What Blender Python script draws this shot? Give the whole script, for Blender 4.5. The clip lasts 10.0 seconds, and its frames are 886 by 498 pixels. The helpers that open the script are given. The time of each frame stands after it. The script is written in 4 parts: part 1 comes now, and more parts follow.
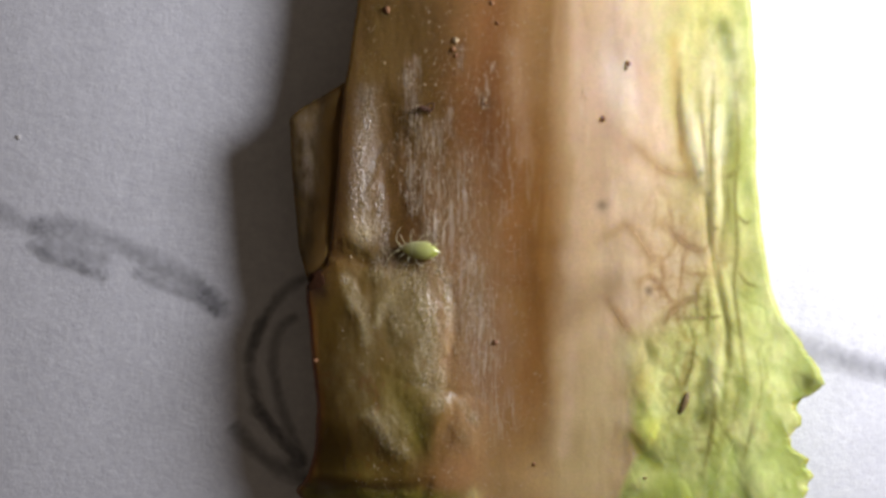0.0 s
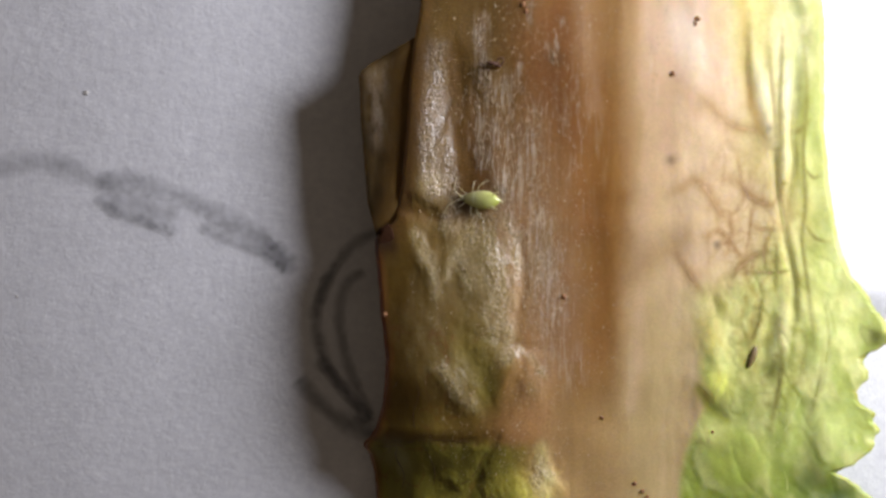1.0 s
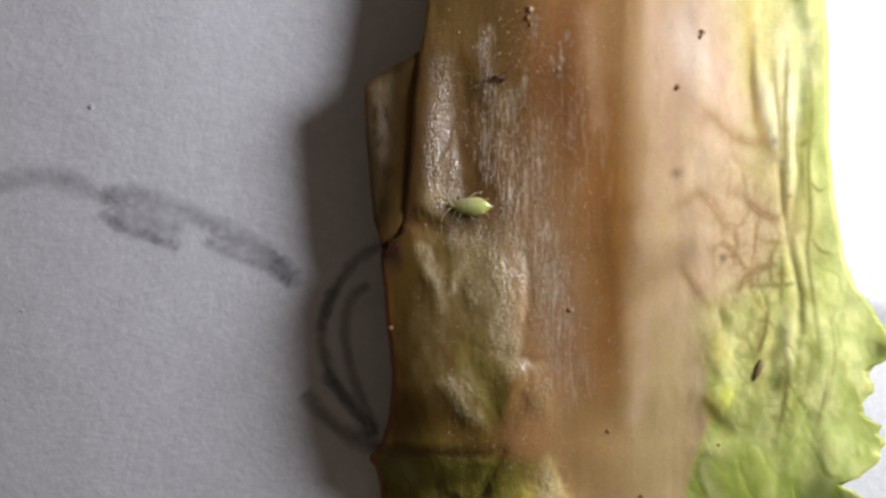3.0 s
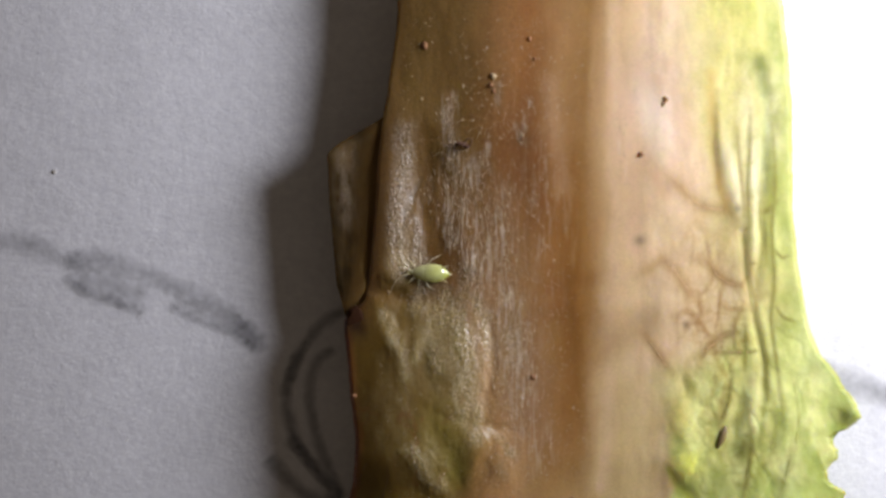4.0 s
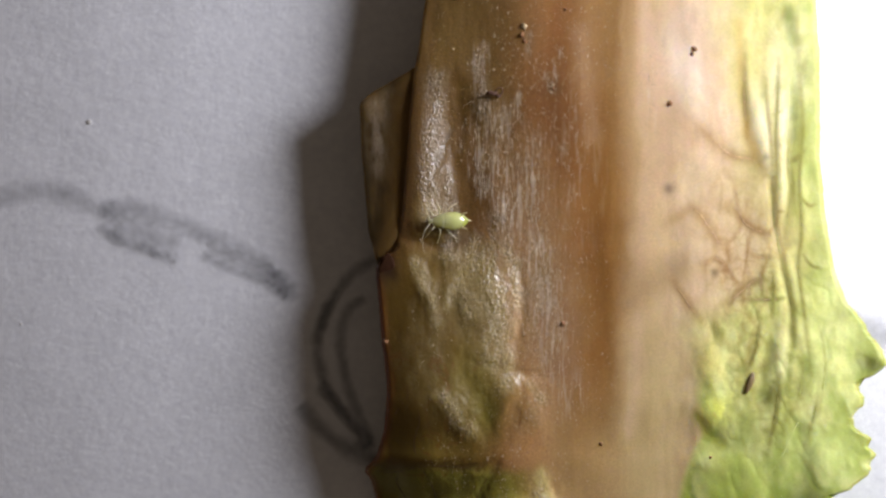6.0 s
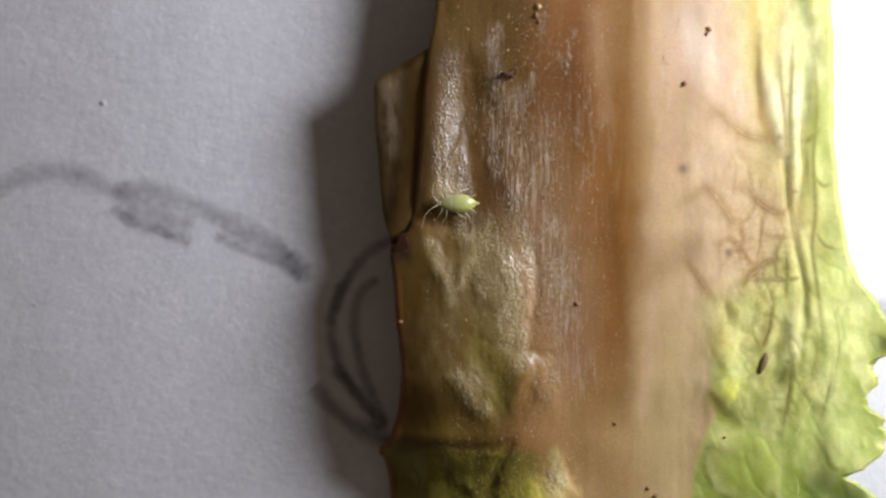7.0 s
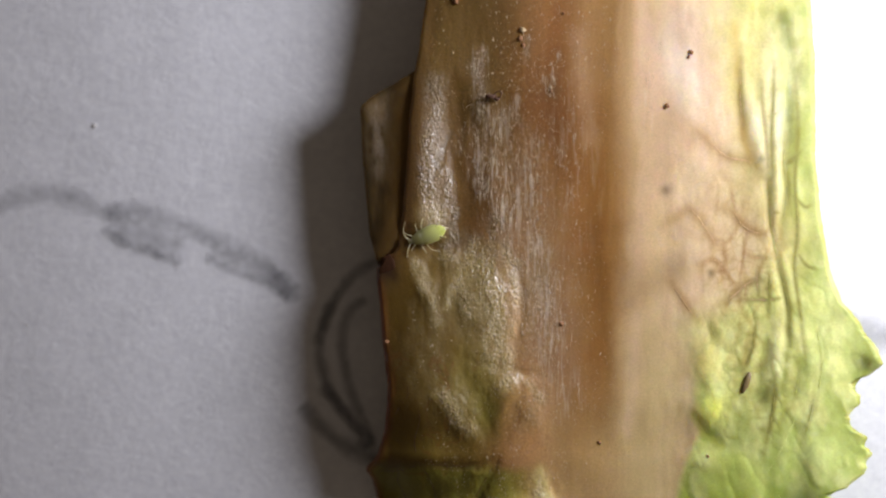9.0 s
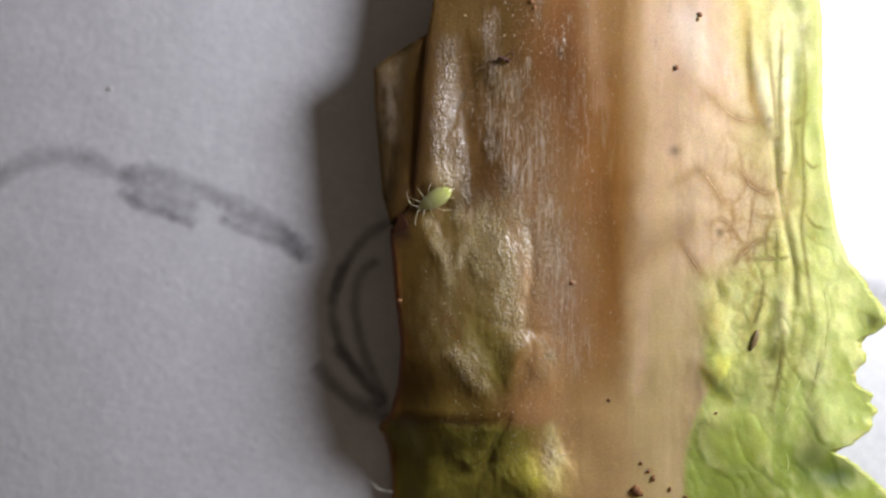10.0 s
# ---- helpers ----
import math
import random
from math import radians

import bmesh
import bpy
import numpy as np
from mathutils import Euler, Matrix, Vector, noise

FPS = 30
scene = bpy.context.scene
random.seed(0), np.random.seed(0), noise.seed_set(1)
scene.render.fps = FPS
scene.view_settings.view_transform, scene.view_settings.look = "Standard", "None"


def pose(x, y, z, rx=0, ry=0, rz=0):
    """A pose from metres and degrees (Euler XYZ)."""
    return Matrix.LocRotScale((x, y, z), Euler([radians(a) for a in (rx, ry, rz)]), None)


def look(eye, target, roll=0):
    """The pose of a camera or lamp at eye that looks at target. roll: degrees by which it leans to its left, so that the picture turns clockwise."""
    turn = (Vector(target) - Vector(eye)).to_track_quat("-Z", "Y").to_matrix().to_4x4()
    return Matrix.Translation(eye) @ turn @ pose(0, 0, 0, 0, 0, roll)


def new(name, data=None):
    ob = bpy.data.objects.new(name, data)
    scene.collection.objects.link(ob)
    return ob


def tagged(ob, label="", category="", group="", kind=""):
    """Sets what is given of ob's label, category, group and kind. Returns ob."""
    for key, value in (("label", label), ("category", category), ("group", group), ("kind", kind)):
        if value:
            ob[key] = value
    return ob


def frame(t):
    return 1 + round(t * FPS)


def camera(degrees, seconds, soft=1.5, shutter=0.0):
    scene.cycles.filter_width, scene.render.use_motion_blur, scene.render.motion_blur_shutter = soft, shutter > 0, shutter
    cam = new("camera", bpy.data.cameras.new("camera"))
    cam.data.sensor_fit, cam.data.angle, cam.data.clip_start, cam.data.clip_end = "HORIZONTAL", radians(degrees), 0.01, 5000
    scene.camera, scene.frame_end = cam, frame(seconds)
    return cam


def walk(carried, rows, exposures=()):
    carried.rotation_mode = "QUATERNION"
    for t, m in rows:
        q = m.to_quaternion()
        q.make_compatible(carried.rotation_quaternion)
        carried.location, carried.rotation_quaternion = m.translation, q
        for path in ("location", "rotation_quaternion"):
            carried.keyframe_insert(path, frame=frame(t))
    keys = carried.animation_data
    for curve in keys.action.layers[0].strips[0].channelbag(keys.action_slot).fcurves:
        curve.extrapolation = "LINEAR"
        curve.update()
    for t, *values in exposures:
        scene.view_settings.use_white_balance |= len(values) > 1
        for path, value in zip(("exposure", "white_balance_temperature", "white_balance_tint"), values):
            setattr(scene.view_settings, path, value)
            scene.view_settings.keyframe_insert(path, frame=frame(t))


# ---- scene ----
# A macro view: all lengths below are in millimetres and are scaled by MM on the way into the scene.
MM = 0.001
cam = camera(34.0, 10.0, 2.3)
cam.data.dof.use_dof = True
cam.data.dof.focus_distance, cam.data.dof.aperture_fstop = 50.2 * MM, 19.0
PATH = [
    (0, 0.000, 0.000, 51.236, 0.000, 0.000, 0.000),
    (0.5, -1.703, -0.936, 51.194, -0.109, -0.196, 0.249),
    (1, -2.311, -1.380, 51.479, -0.196, 0.024, 0.156),
    (1.5, -2.642, -1.239, 51.563, -0.295, 0.147, 0.120),
    (2, -2.392, -1.236, 51.573, -0.179, 0.208, -0.051),
    (2.2, -2.918, -1.493, 51.566, -0.105, 0.114, -0.091),
    (3.3, -2.067, -0.502, 51.459, 0.057, -0.087, 0.009),
    (3.5, -1.587, 0.063, 51.443, 0.114, 0.155, -0.199),
    (4, -1.553, 1.227, 51.389, -0.044, -0.321, -0.140),
    (4.5, -1.442, 0.572, 51.415, -0.079, -0.062, -0.158),
    (5, -2.181, 0.235, 51.611, -0.083, -0.162, -0.193),
    (5.5, -2.616, -0.057, 51.780, -0.219, -0.434, -0.019),
    (5.7, -2.371, -0.287, 51.928, -0.128, -0.190, -0.002),
    (6.8, -2.965, -0.850, 52.020, -0.155, -0.140, 0.006),
    (7, -2.942, -1.124, 52.038, -0.162, -0.133, 0.009),
    (7.5, -3.086, -1.351, 52.167, -0.098, -0.222, 0.055),
    (8, -2.970, -1.699, 52.191, -0.031, -0.081, 0.083),
    (8.5, -2.353, -1.647, 52.090, 0.141, 0.212, 0.079),
    (9, -2.083, -0.779, 52.597, 0.264, 0.283, -0.062),
    (9.5, -2.066, -1.363, 53.013, 0.257, 0.075, -0.074),
    (10, -2.673, -2.143, 53.288, 0.212, 0.100, -0.026),
]
walk(cam, [(t, pose(x * MM, y * MM, z * MM, a, b, c)) for t, x, y, z, a, b, c in PATH], [(0, -0.25), (1, -0.03), (2, -0.05), (3.5, -0.17), (4.5, -0.2), (5.5, -0.1), (7, -0.06), (8, -0.1), (10, -0.04)])

# ---- light: one small bright lamp, high beside the leaf, in a dim room ----
world = bpy.data.worlds.new("room")
world.use_nodes = True
scene.world = world
world.node_tree.nodes["Background"].inputs[0].default_value = (1.0, 0.79, 0.60, 1)
world.node_tree.nodes["Background"].inputs[1].default_value = 0.088
lamp_data = bpy.data.lights.new("lamp", "AREA")
lamp_data.shape, lamp_data.size, lamp_data.energy, lamp_data.color = "DISK", 20 * MM, 0.0355, (0.96, 0.955, 1.03)
lamp = new("lamp", lamp_data)
lamp.matrix_world = look((33 * MM, 16.5 * MM, 21.5 * MM), (0, 0, 0))


# ---- materials ----
def material(name):
    m = bpy.data.materials.new(name)
    m.use_nodes = True
    return m, m.node_tree, m.node_tree.nodes["Principled BSDF"]


def node(tree, kind, **values):
    n = tree.nodes.new(kind)
    for key, value in values.items():
        n.inputs[key].default_value = value
    return n


def spots(tree, scale, detail=4.0, stretch=(1, 1, 1), rough=0.55):
    """Noise in object space, scale per millimetre."""
    co = tree.nodes.new("ShaderNodeTexCoord")
    mp = node(tree, "ShaderNodeMapping", Scale=tuple(s * 1000 for s in stretch))
    tree.links.new(co.outputs["Object"], mp.inputs["Vector"])
    n = node(tree, "ShaderNodeTexNoise", Scale=scale, Detail=detail, Roughness=rough)
    tree.links.new(mp.outputs[0], n.inputs["Vector"])
    return n.outputs["Fac"]


def cells(tree, scale, stretch=(1, 1, 1), feature="F1", bend=0.0):
    """Cells in object space, scale per millimetre; bend: how far their walls wander, in millimetres."""
    co = tree.nodes.new("ShaderNodeTexCoord")
    mp = node(tree, "ShaderNodeMapping", Scale=tuple(s * 1000 for s in stretch))
    if bend:
        drift = node(tree, "ShaderNodeTexNoise", Scale=1800.0, Detail=2.0)
        tree.links.new(co.outputs["Object"], drift.inputs["Vector"])
        add = tree.nodes.new("ShaderNodeVectorMath")
        add.operation = "MULTIPLY_ADD"
        tree.links.new(drift.outputs["Color"], add.inputs[0])
        add.inputs[1].default_value = (bend * MM,) * 3
        tree.links.new(co.outputs["Object"], add.inputs[2])
        tree.links.new(add.outputs[0], mp.inputs["Vector"])
    else:
        tree.links.new(co.outputs["Object"], mp.inputs["Vector"])
    n = node(tree, "ShaderNodeTexVoronoi", Scale=scale)
    n.feature = feature
    tree.links.new(mp.outputs[0], n.inputs["Vector"])
    return n.outputs["Distance"]


def ramp(tree, fac, *stops):
    r = tree.nodes.new("ShaderNodeValToRGB")
    while len(r.color_ramp.elements) < len(stops):
        r.color_ramp.elements.new(0.5)
    for e, (p, c) in zip(r.color_ramp.elements, stops):
        e.position, e.color = p, (*c, 1) if isinstance(c, tuple) else (c, c, c, 1)
    tree.links.new(fac, r.inputs[0])
    return r.outputs[0]


def mixed(tree, a, b, fac=1.0, how="MIX"):
    n = tree.nodes.new("ShaderNodeMix")
    n.data_type, n.blend_type = "RGBA", how
    for slot, value in ((0, fac), (6, a), (7, b)):
        if hasattr(value, "is_output"):
            tree.links.new(value, n.inputs[slot])
        else:
            n.inputs[slot].default_value = value if slot == 0 else (*value, 1)
    return n.outputs[2]


def summed(tree, *pairs):
    """A weighted sum of heights."""
    total = None
    for out, w in pairs:
        m = node(tree, "ShaderNodeMath")
        m.operation = "MULTIPLY_ADD"
        tree.links.new(out, m.inputs[0])
        m.inputs[1].default_value = w
        m.inputs[2].default_value = 0
        if total is not None:
            tree.links.new(total, m.inputs[2])
        total = m.outputs[0]
    return total


def bumped(tree, height, bsdf, strength=0.5, distance=0.05):
    b = node(tree, "ShaderNodeBump", Strength=strength, Distance=distance * MM)
    tree.links.new(height, b.inputs["Height"])
    tree.links.new(b.outputs[0], bsdf.inputs["Normal"])


def attribute(tree, name, out="Color"):
    a = tree.nodes.new("ShaderNodeAttribute")
    a.attribute_name = name
    return a.outputs[out]


def constant(tree):
    """A plain 1, to add a fixed share to a sum."""
    v = tree.nodes.new("ShaderNodeValue")
    v.outputs[0].default_value = 1.0
    return v.outputs[0]


def leaf_material():
    m, tree, bsdf = material("leaf_tissue")
    tissue, silver, wet = attribute(tree, "tissue"), attribute(tree, "silver", "Fac"), attribute(tree, "wet", "Fac")
    fibre = spots(tree, 5.0, 4, (1.0, 0.14, 0.3))
    blotch = spots(tree, 0.9, 4, (1.0, 0.45, 0.36))
    grain = spots(tree, 16.0, 3)
    shred = spots(tree, 9.0, 3, (1.0, 0.10, 0.4))
    streak = attribute(tree, "streak", "Fac")
    net = cells(tree, 1.5, (1.0, 0.5, 0.02), "DISTANCE_TO_EDGE", 0.36)
    fine_net = cells(tree, 3.4, (1.0, 0.7, 0.02), "DISTANCE_TO_EDGE", 0.3)
    c = mixed(tree, tissue, ramp(tree, fibre, (0.3, 0.75), (0.5, 1.0), (0.7, 1.25)), summed(tree, (wet, 0.12)), "MULTIPLY")
    c = mixed(tree, c, ramp(tree, blotch, (0.3, (0.82, 0.78, 0.7)), (0.7, (1.14, 1.14, 1.12))), 0.7, "MULTIPLY")
    c = mixed(tree, c, ramp(tree, grain, (0.3, 0.68), (0.5, 1.0), (0.7, 1.3)), summed(tree, (wet, 0.7), (constant(tree), 0.15)), "MULTIPLY")

    def times(p, q, k=1.0):
        m2 = node(tree, "ShaderNodeMath")
        m2.operation = "MULTIPLY"
        tree.links.new(p, m2.inputs[0])
        tree.links.new(q, m2.inputs[1])
        return summed(tree, (m2.outputs[0], k))

    # whitish shreds along the fibres, their wet glints put into the colour
    c = mixed(tree, c, (0.76, 0.66, 0.52), times(streak, ramp(tree, shred, (0.52, 0.0), (0.66, 1.0)), 0.62))
    # a faint net of fine veins in the blade
    c = mixed(tree, c, (0.52, 0.36, 0.18), times(attribute(tree, "net", "Fac"), ramp(tree, net, (0.0, 1.0), (0.05, 0.8), (0.16, 0.0)), 0.7), "MULTIPLY")
    c = mixed(tree, c, (0.70, 0.56, 0.34), times(attribute(tree, "net", "Fac"), ramp(tree, fine_net, (0.0, 1.0), (0.12, 0.0)), 0.5), "MULTIPLY")
    # fine silvery grains: the wet sheen, put into the colour
    c = mixed(tree, c, (0.60, 0.54, 0.44), times(silver, ramp(tree, spots(tree, 12.0, 4, (1.0, 0.8, 0.6)), (0.40, 0.0), (0.64, 1.0)), 0.2))
    tree.links.new(c, bsdf.inputs["Base Color"])
    base = node(tree, "ShaderNodeMath")
    base.operation = "SUBTRACT"
    base.inputs[0].default_value = 0.55
    tree.links.new(summed(tree, (wet, 0.22), (silver, 0.10)), base.inputs[1])
    tree.links.new(base.outputs[0], bsdf.inputs["Roughness"])
    tree.links.new(summed(tree, (wet, 0.3), (silver, 0.2), (constant(tree), 0.12)), bsdf.inputs["Specular IOR Level"])
    bsdf.inputs["Subsurface Weight"].default_value = 0.75
    bsdf.inputs["Subsurface Radius"].default_value = (1.0, 0.7, 0.25)
    tree.links.new(summed(tree, (wet, 0.36 * MM), (constant(tree), 0.13 * MM)), bsdf.inputs["Subsurface Scale"])
    # fine round cells on the silvery skin, longer ones along the fibres elsewhere
    round_cell = cells(tree, 14.0, (1.0, 0.7, 0.8), "SMOOTH_F1")
    long_cell = cells(tree, 10.0, (1.0, 0.16, 0.6), "SMOOTH_F1")
    cobble = cells(tree, 4.2, (1.0, 0.75, 0.8), "SMOOTH_F1")
    skin = summed(tree, (round_cell, -0.9), (cobble, -0.35), (grain, 0.5))
    threads = summed(tree, (times(long_cell, streak), -0.5), (times(shred, streak), 0.5), (fibre, 0.12), (round_cell, -0.25), (grain, 0.3))
    height = mixed(tree, threads, skin, silver)
    b = node(tree, "ShaderNodeBump", Distance=0.055 * MM)
    tree.links.new(height, b.inputs["Height"])
    tree.links.new(summed(tree, (wet, 0.28), (silver, 0.30)), b.inputs["Strength"])
    tree.links.new(b.outputs[0], bsdf.inputs["Normal"])
    # a film of moisture that sparkles on the fine cells
    tree.links.new(summed(tree, (silver, 0.55), (times(wet, streak), 0.8), (wet, 0.14)), bsdf.inputs["Coat Weight"])
    bsdf.inputs["Coat Roughness"].default_value = 0.2
    bsdf.inputs["Coat IOR"].default_value = 1.5
    glint = node(tree, "ShaderNodeBump", Strength=1.0, Distance=0.08 * MM)
    tree.links.new(height, glint.inputs["Height"])
    tree.links.new(glint.outputs[0], bsdf.inputs["Coat Normal"])
    return m


def paper_material():
    m, tree, bsdf = material("paper")
    c = mixed(tree, (0.715, 0.72, 0.76), ramp(tree, spots(tree, 0.6, 5), (0.3, 0.93), (0.7, 1.03)), 1.0, "MULTIPLY")
    c = mixed(tree, c, ramp(tree, spots(tree, 0.9, 2), (0.2, 0.72), (0.3, 1.0)), 0.35, "MULTIPLY")
    c = mixed(tree, c, ramp(tree, spots(tree, 3.2, 4, rough=0.7), (0.3, (0.86, 0.86, 0.89)), (0.7, (1.08, 1.08, 1.06))), 0.7, "MULTIPLY")
    tree.links.new(c, bsdf.inputs["Base Color"])
    bsdf.inputs["Roughness"].default_value = 0.85
    bsdf.inputs["Specular IOR Level"].default_value = 0.2
    bumped(tree, summed(tree, (spots(tree, 2.2, 6, rough=0.65), 1.0), (spots(tree, 9, 3), 0.3)), bsdf, 0.6, 0.05)
    return m


def pencil_material():
    m, tree, bsdf = material("pencil")
    bsdf.inputs["Base Color"].default_value = (0.15, 0.15, 0.165, 1)
    bsdf.inputs["Roughness"].default_value = 0.55
    edge = attribute(tree, "ink", "Fac")
    n = summed(tree, (edge, 0.42), (spots(tree, 4.0, 6, rough=0.8), 0.6), (spots(tree, 1.6, 3), 0.35))
    a = ramp(tree, n, (0.46, 0.0), (0.68, 0.22), (0.95, 0.52))
    tree.links.new(a, bsdf.inputs["Alpha"])
    return m


def plain(name, colour, rough=0.6, noise_scale=8.0, sss=0.0, spread=0.25):
    m, tree, bsdf = material(name)
    n = spots(tree, noise_scale, 4)
    c = mixed(tree, colour, ramp(tree, n, (0.3, 1 - spread), (0.7, 1 + spread)), 1.0, "MULTIPLY")
    tree.links.new(c, bsdf.inputs["Base Color"])
    bsdf.inputs["Roughness"].default_value = rough
    if sss:
        bsdf.inputs["Subsurface Weight"].default_value = sss
        bsdf.inputs["Subsurface Radius"].default_value = (1.0, 0.9, 0.35)
        bsdf.inputs["Subsurface Scale"].default_value = 0.25 * MM
    bumped(tree, n, bsdf, 0.4, 0.03)
    return m


def aphid_material():
    """Pale yellow-green skin, greener towards the abdomen's end."""
    m, tree, bsdf = material("aphid_skin")
    co = tree.nodes.new("ShaderNodeTexCoord")
    split = tree.nodes.new("ShaderNodeSeparateXYZ")
    tree.links.new(co.outputs["Object"], split.inputs[0])
    x = summed(tree, (split.outputs[0], 1000.0), (spots(tree, 4.0, 3), 0.2))
    scaled = node(tree, "ShaderNodeMath")
    scaled.operation = "MULTIPLY_ADD"
    tree.links.new(x, scaled.inputs[0])
    scaled.inputs[1].default_value, scaled.inputs[2].default_value = 0.8, 0.25
    c = ramp(tree, scaled.outputs[0], (0.08, (0.24, 0.30, 0.02)), (0.2, (0.33, 0.375, 0.075)), (0.36, (0.40, 0.425, 0.155)), (1.0, (0.43, 0.425, 0.19)))
    tree.links.new(c, bsdf.inputs["Base Color"])
    bsdf.inputs["Roughness"].default_value = 0.45
    bsdf.inputs["Specular IOR Level"].default_value = 0.25
    bsdf.inputs["Coat Weight"].default_value = 1.0
    bsdf.inputs["Coat Roughness"].default_value = 0.12
    bsdf.inputs["Subsurface Weight"].default_value = 1.0
    bsdf.inputs["Subsurface Radius"].default_value = (1.0, 1.0, 0.6)
    bsdf.inputs["Subsurface Scale"].default_value = 1.0 * MM
    return m


LEAF, PAPER, PENCIL = leaf_material(), paper_material(), pencil_material()
VEIN = plain("vein_tissue", (0.52, 0.33, 0.15), 0.6, 6.0, 0.6)
VEIN_PALE = plain("pale_vein_tissue", (0.54, 0.58, 0.17), 0.5, 6.0, 0.3)
VEIN_DARK = plain("dark_vein_tissue", (0.10, 0.05, 0.014), 0.5, 6.0, 0.2)
VEIN_OLIVE = plain("olive_vein_tissue", (0.30, 0.28, 0.06), 0.6, 6.0, 0.4)
VEIN_GREEN = plain("green_vein_tissue", (0.34, 0.36, 0.07), 0.5, 6.0, 0.3)
DUST = plain("dust", (0.62, 0.60, 0.58), 0.8, 9.0)
SOIL = plain("soil", (0.22, 0.10, 0.04), 0.8, 14.0)
SHRED = plain("dark_shred", (0.07, 0.026, 0.011), 0.7, 14.0)
ROT = plain("rotten_tissue", (0.03, 0.011, 0.004), 0.8, 14.0)
ROT.node_tree.nodes["Principled BSDF"].inputs["Specular IOR Level"].default_value = 0.1
SOIL_PALE = plain("pale_crumb", (0.42, 0.31, 0.17), 0.7, 14.0)
FLECK = plain("dark_fleck", (0.17, 0.12, 0.05), 0.45, 10.0)
APHID = aphid_material()
LIMB = plain("aphid_limb", (0.50, 0.44, 0.24), 0.35, 9.0, 0.4, 0.1)
EYE = plain("aphid_eye", (0.12, 0.03, 0.02), 0.25)
GRAIN = plain("glint_grain", (0.50, 0.40, 0.27), 0.1, 5.0)
HAIR = plain("pale_fibre", (0.7, 0.68, 0.6), 0.4)


# ---- helpers for shapes ----
TABLE = np.random.RandomState(7).rand(256, 256)


def value_noise(x, y, seed=0):
    x, y = x + 17.3 * seed, y + 9.1 * seed
    i, j = np.floor(x).astype(int), np.floor(y).astype(int)
    u, v = x - i, y - j
    u, v = u * u * (3 - 2 * u), v * v * (3 - 2 * v)
    g = lambda a, b: TABLE[a % 256, b % 256]
    return (g(i, j) * (1 - u) + g(i + 1, j) * u) * (1 - v) + (g(i, j + 1) * (1 - u) + g(i + 1, j + 1) * u) * v


def fbm(x, y, fx, fy, octaves=4, seed=0):
    """Layered noise between about -1 and 1."""
    total, amp = np.zeros_like(x), 0.5
    for n in range(octaves):
        total += amp * (2 * value_noise(x * fx, y * fy, seed + 3 * n) - 1)
        fx, fy, amp = fx * 2.03, fy * 2.03, amp * 0.5
    return total


def step(a, b, x):
    t = np.clip((x - a) / (b - a), 0, 1)
    return t * t * (3 - 2 * t)


def off_line(x, y, line):
    """The distance from a line of points."""
    best = np.full(x.shape, 1e9)
    for (ax, ay), (bx, by) in zip(line, line[1:]):
        dx, dy = bx - ax, by - ay
        t = np.clip(((x - ax) * dx + (y - ay) * dy) / (dx * dx + dy * dy), 0, 1)
        best = np.minimum(best, (x - ax - t * dx) ** 2 + (y - ay - t * dy) ** 2)
    return np.sqrt(best)


def along(line, w):
    """A soft band round a line of points, 1 on it."""
    return lambda x, y: np.exp(-((off_line(x, y, line) / w) ** 2))


def soft(line, w):
    """A band that swells and thins out along a line of points, fading out at both ends."""
    n = len(line) - 1

    def f(x, y):
        best, where = np.full(x.shape, 1e9), np.zeros(x.shape)
        for k, ((ax, ay), (bx, by)) in enumerate(zip(line, line[1:])):
            dx, dy = bx - ax, by - ay
            t = np.clip(((x - ax) * dx + (y - ay) * dy) / (dx * dx + dy * dy), 0, 1)
            d = (x - ax - t * dx) ** 2 + (y - ay - t * dy) ** 2
            where = np.where(d < best, (k + t) / n, where)
            best = np.minimum(best, d)
        ends = step(0.0, 0.35, where) * step(1.0, 0.65, where)
        return (0.15 + 0.85 * ends) * np.exp(-best / (w * (0.6 + 0.4 * ends)) ** 2)

    return f


def fold(line, w):
    """A soft band along a line that runs down in y, fading out towards both ends."""
    y0, y1 = min(p[1] for p in line), max(p[1] for p in line)
    d = 0.4 * (y1 - y0)
    band = along(line, w)
    return lambda x, y: band(x, y) * step(y0, y0 + d, y) * step(y1, y1 - d, y)


def blob(c, rx, ry, turn=0.0):
    """A soft round spot."""
    ct, st = math.cos(radians(turn)), math.sin(radians(turn))

    def f(x, y):
        u, v = (x - c[0]) * ct + (y - c[1]) * st, -(x - c[0]) * st + (y - c[1]) * ct
        return np.exp(-((u / rx) ** 2 + (v / ry) ** 2))

    return f


def dome(c, r, edge=0.35):
    """A blister with a rather flat top."""
    return lambda x, y: step(r + edge, r - edge, np.hypot(x - c[0], y - c[1]) * (1 + 0.12 * fbm(x, y, 0.8, 0.8, 2, 43)))


def curve_at(y, line, smooth=0.25):
    """x of a line of points that runs down in y, slightly rounded."""
    pts = sorted((b, a) for a, b in line)
    ys, xs = np.array([p[0] for p in pts]), np.array([p[1] for p in pts])
    return sum(np.interp(y + d * smooth, ys, xs) for d in (-1, -0.5, 0, 0.5, 1)) / 5


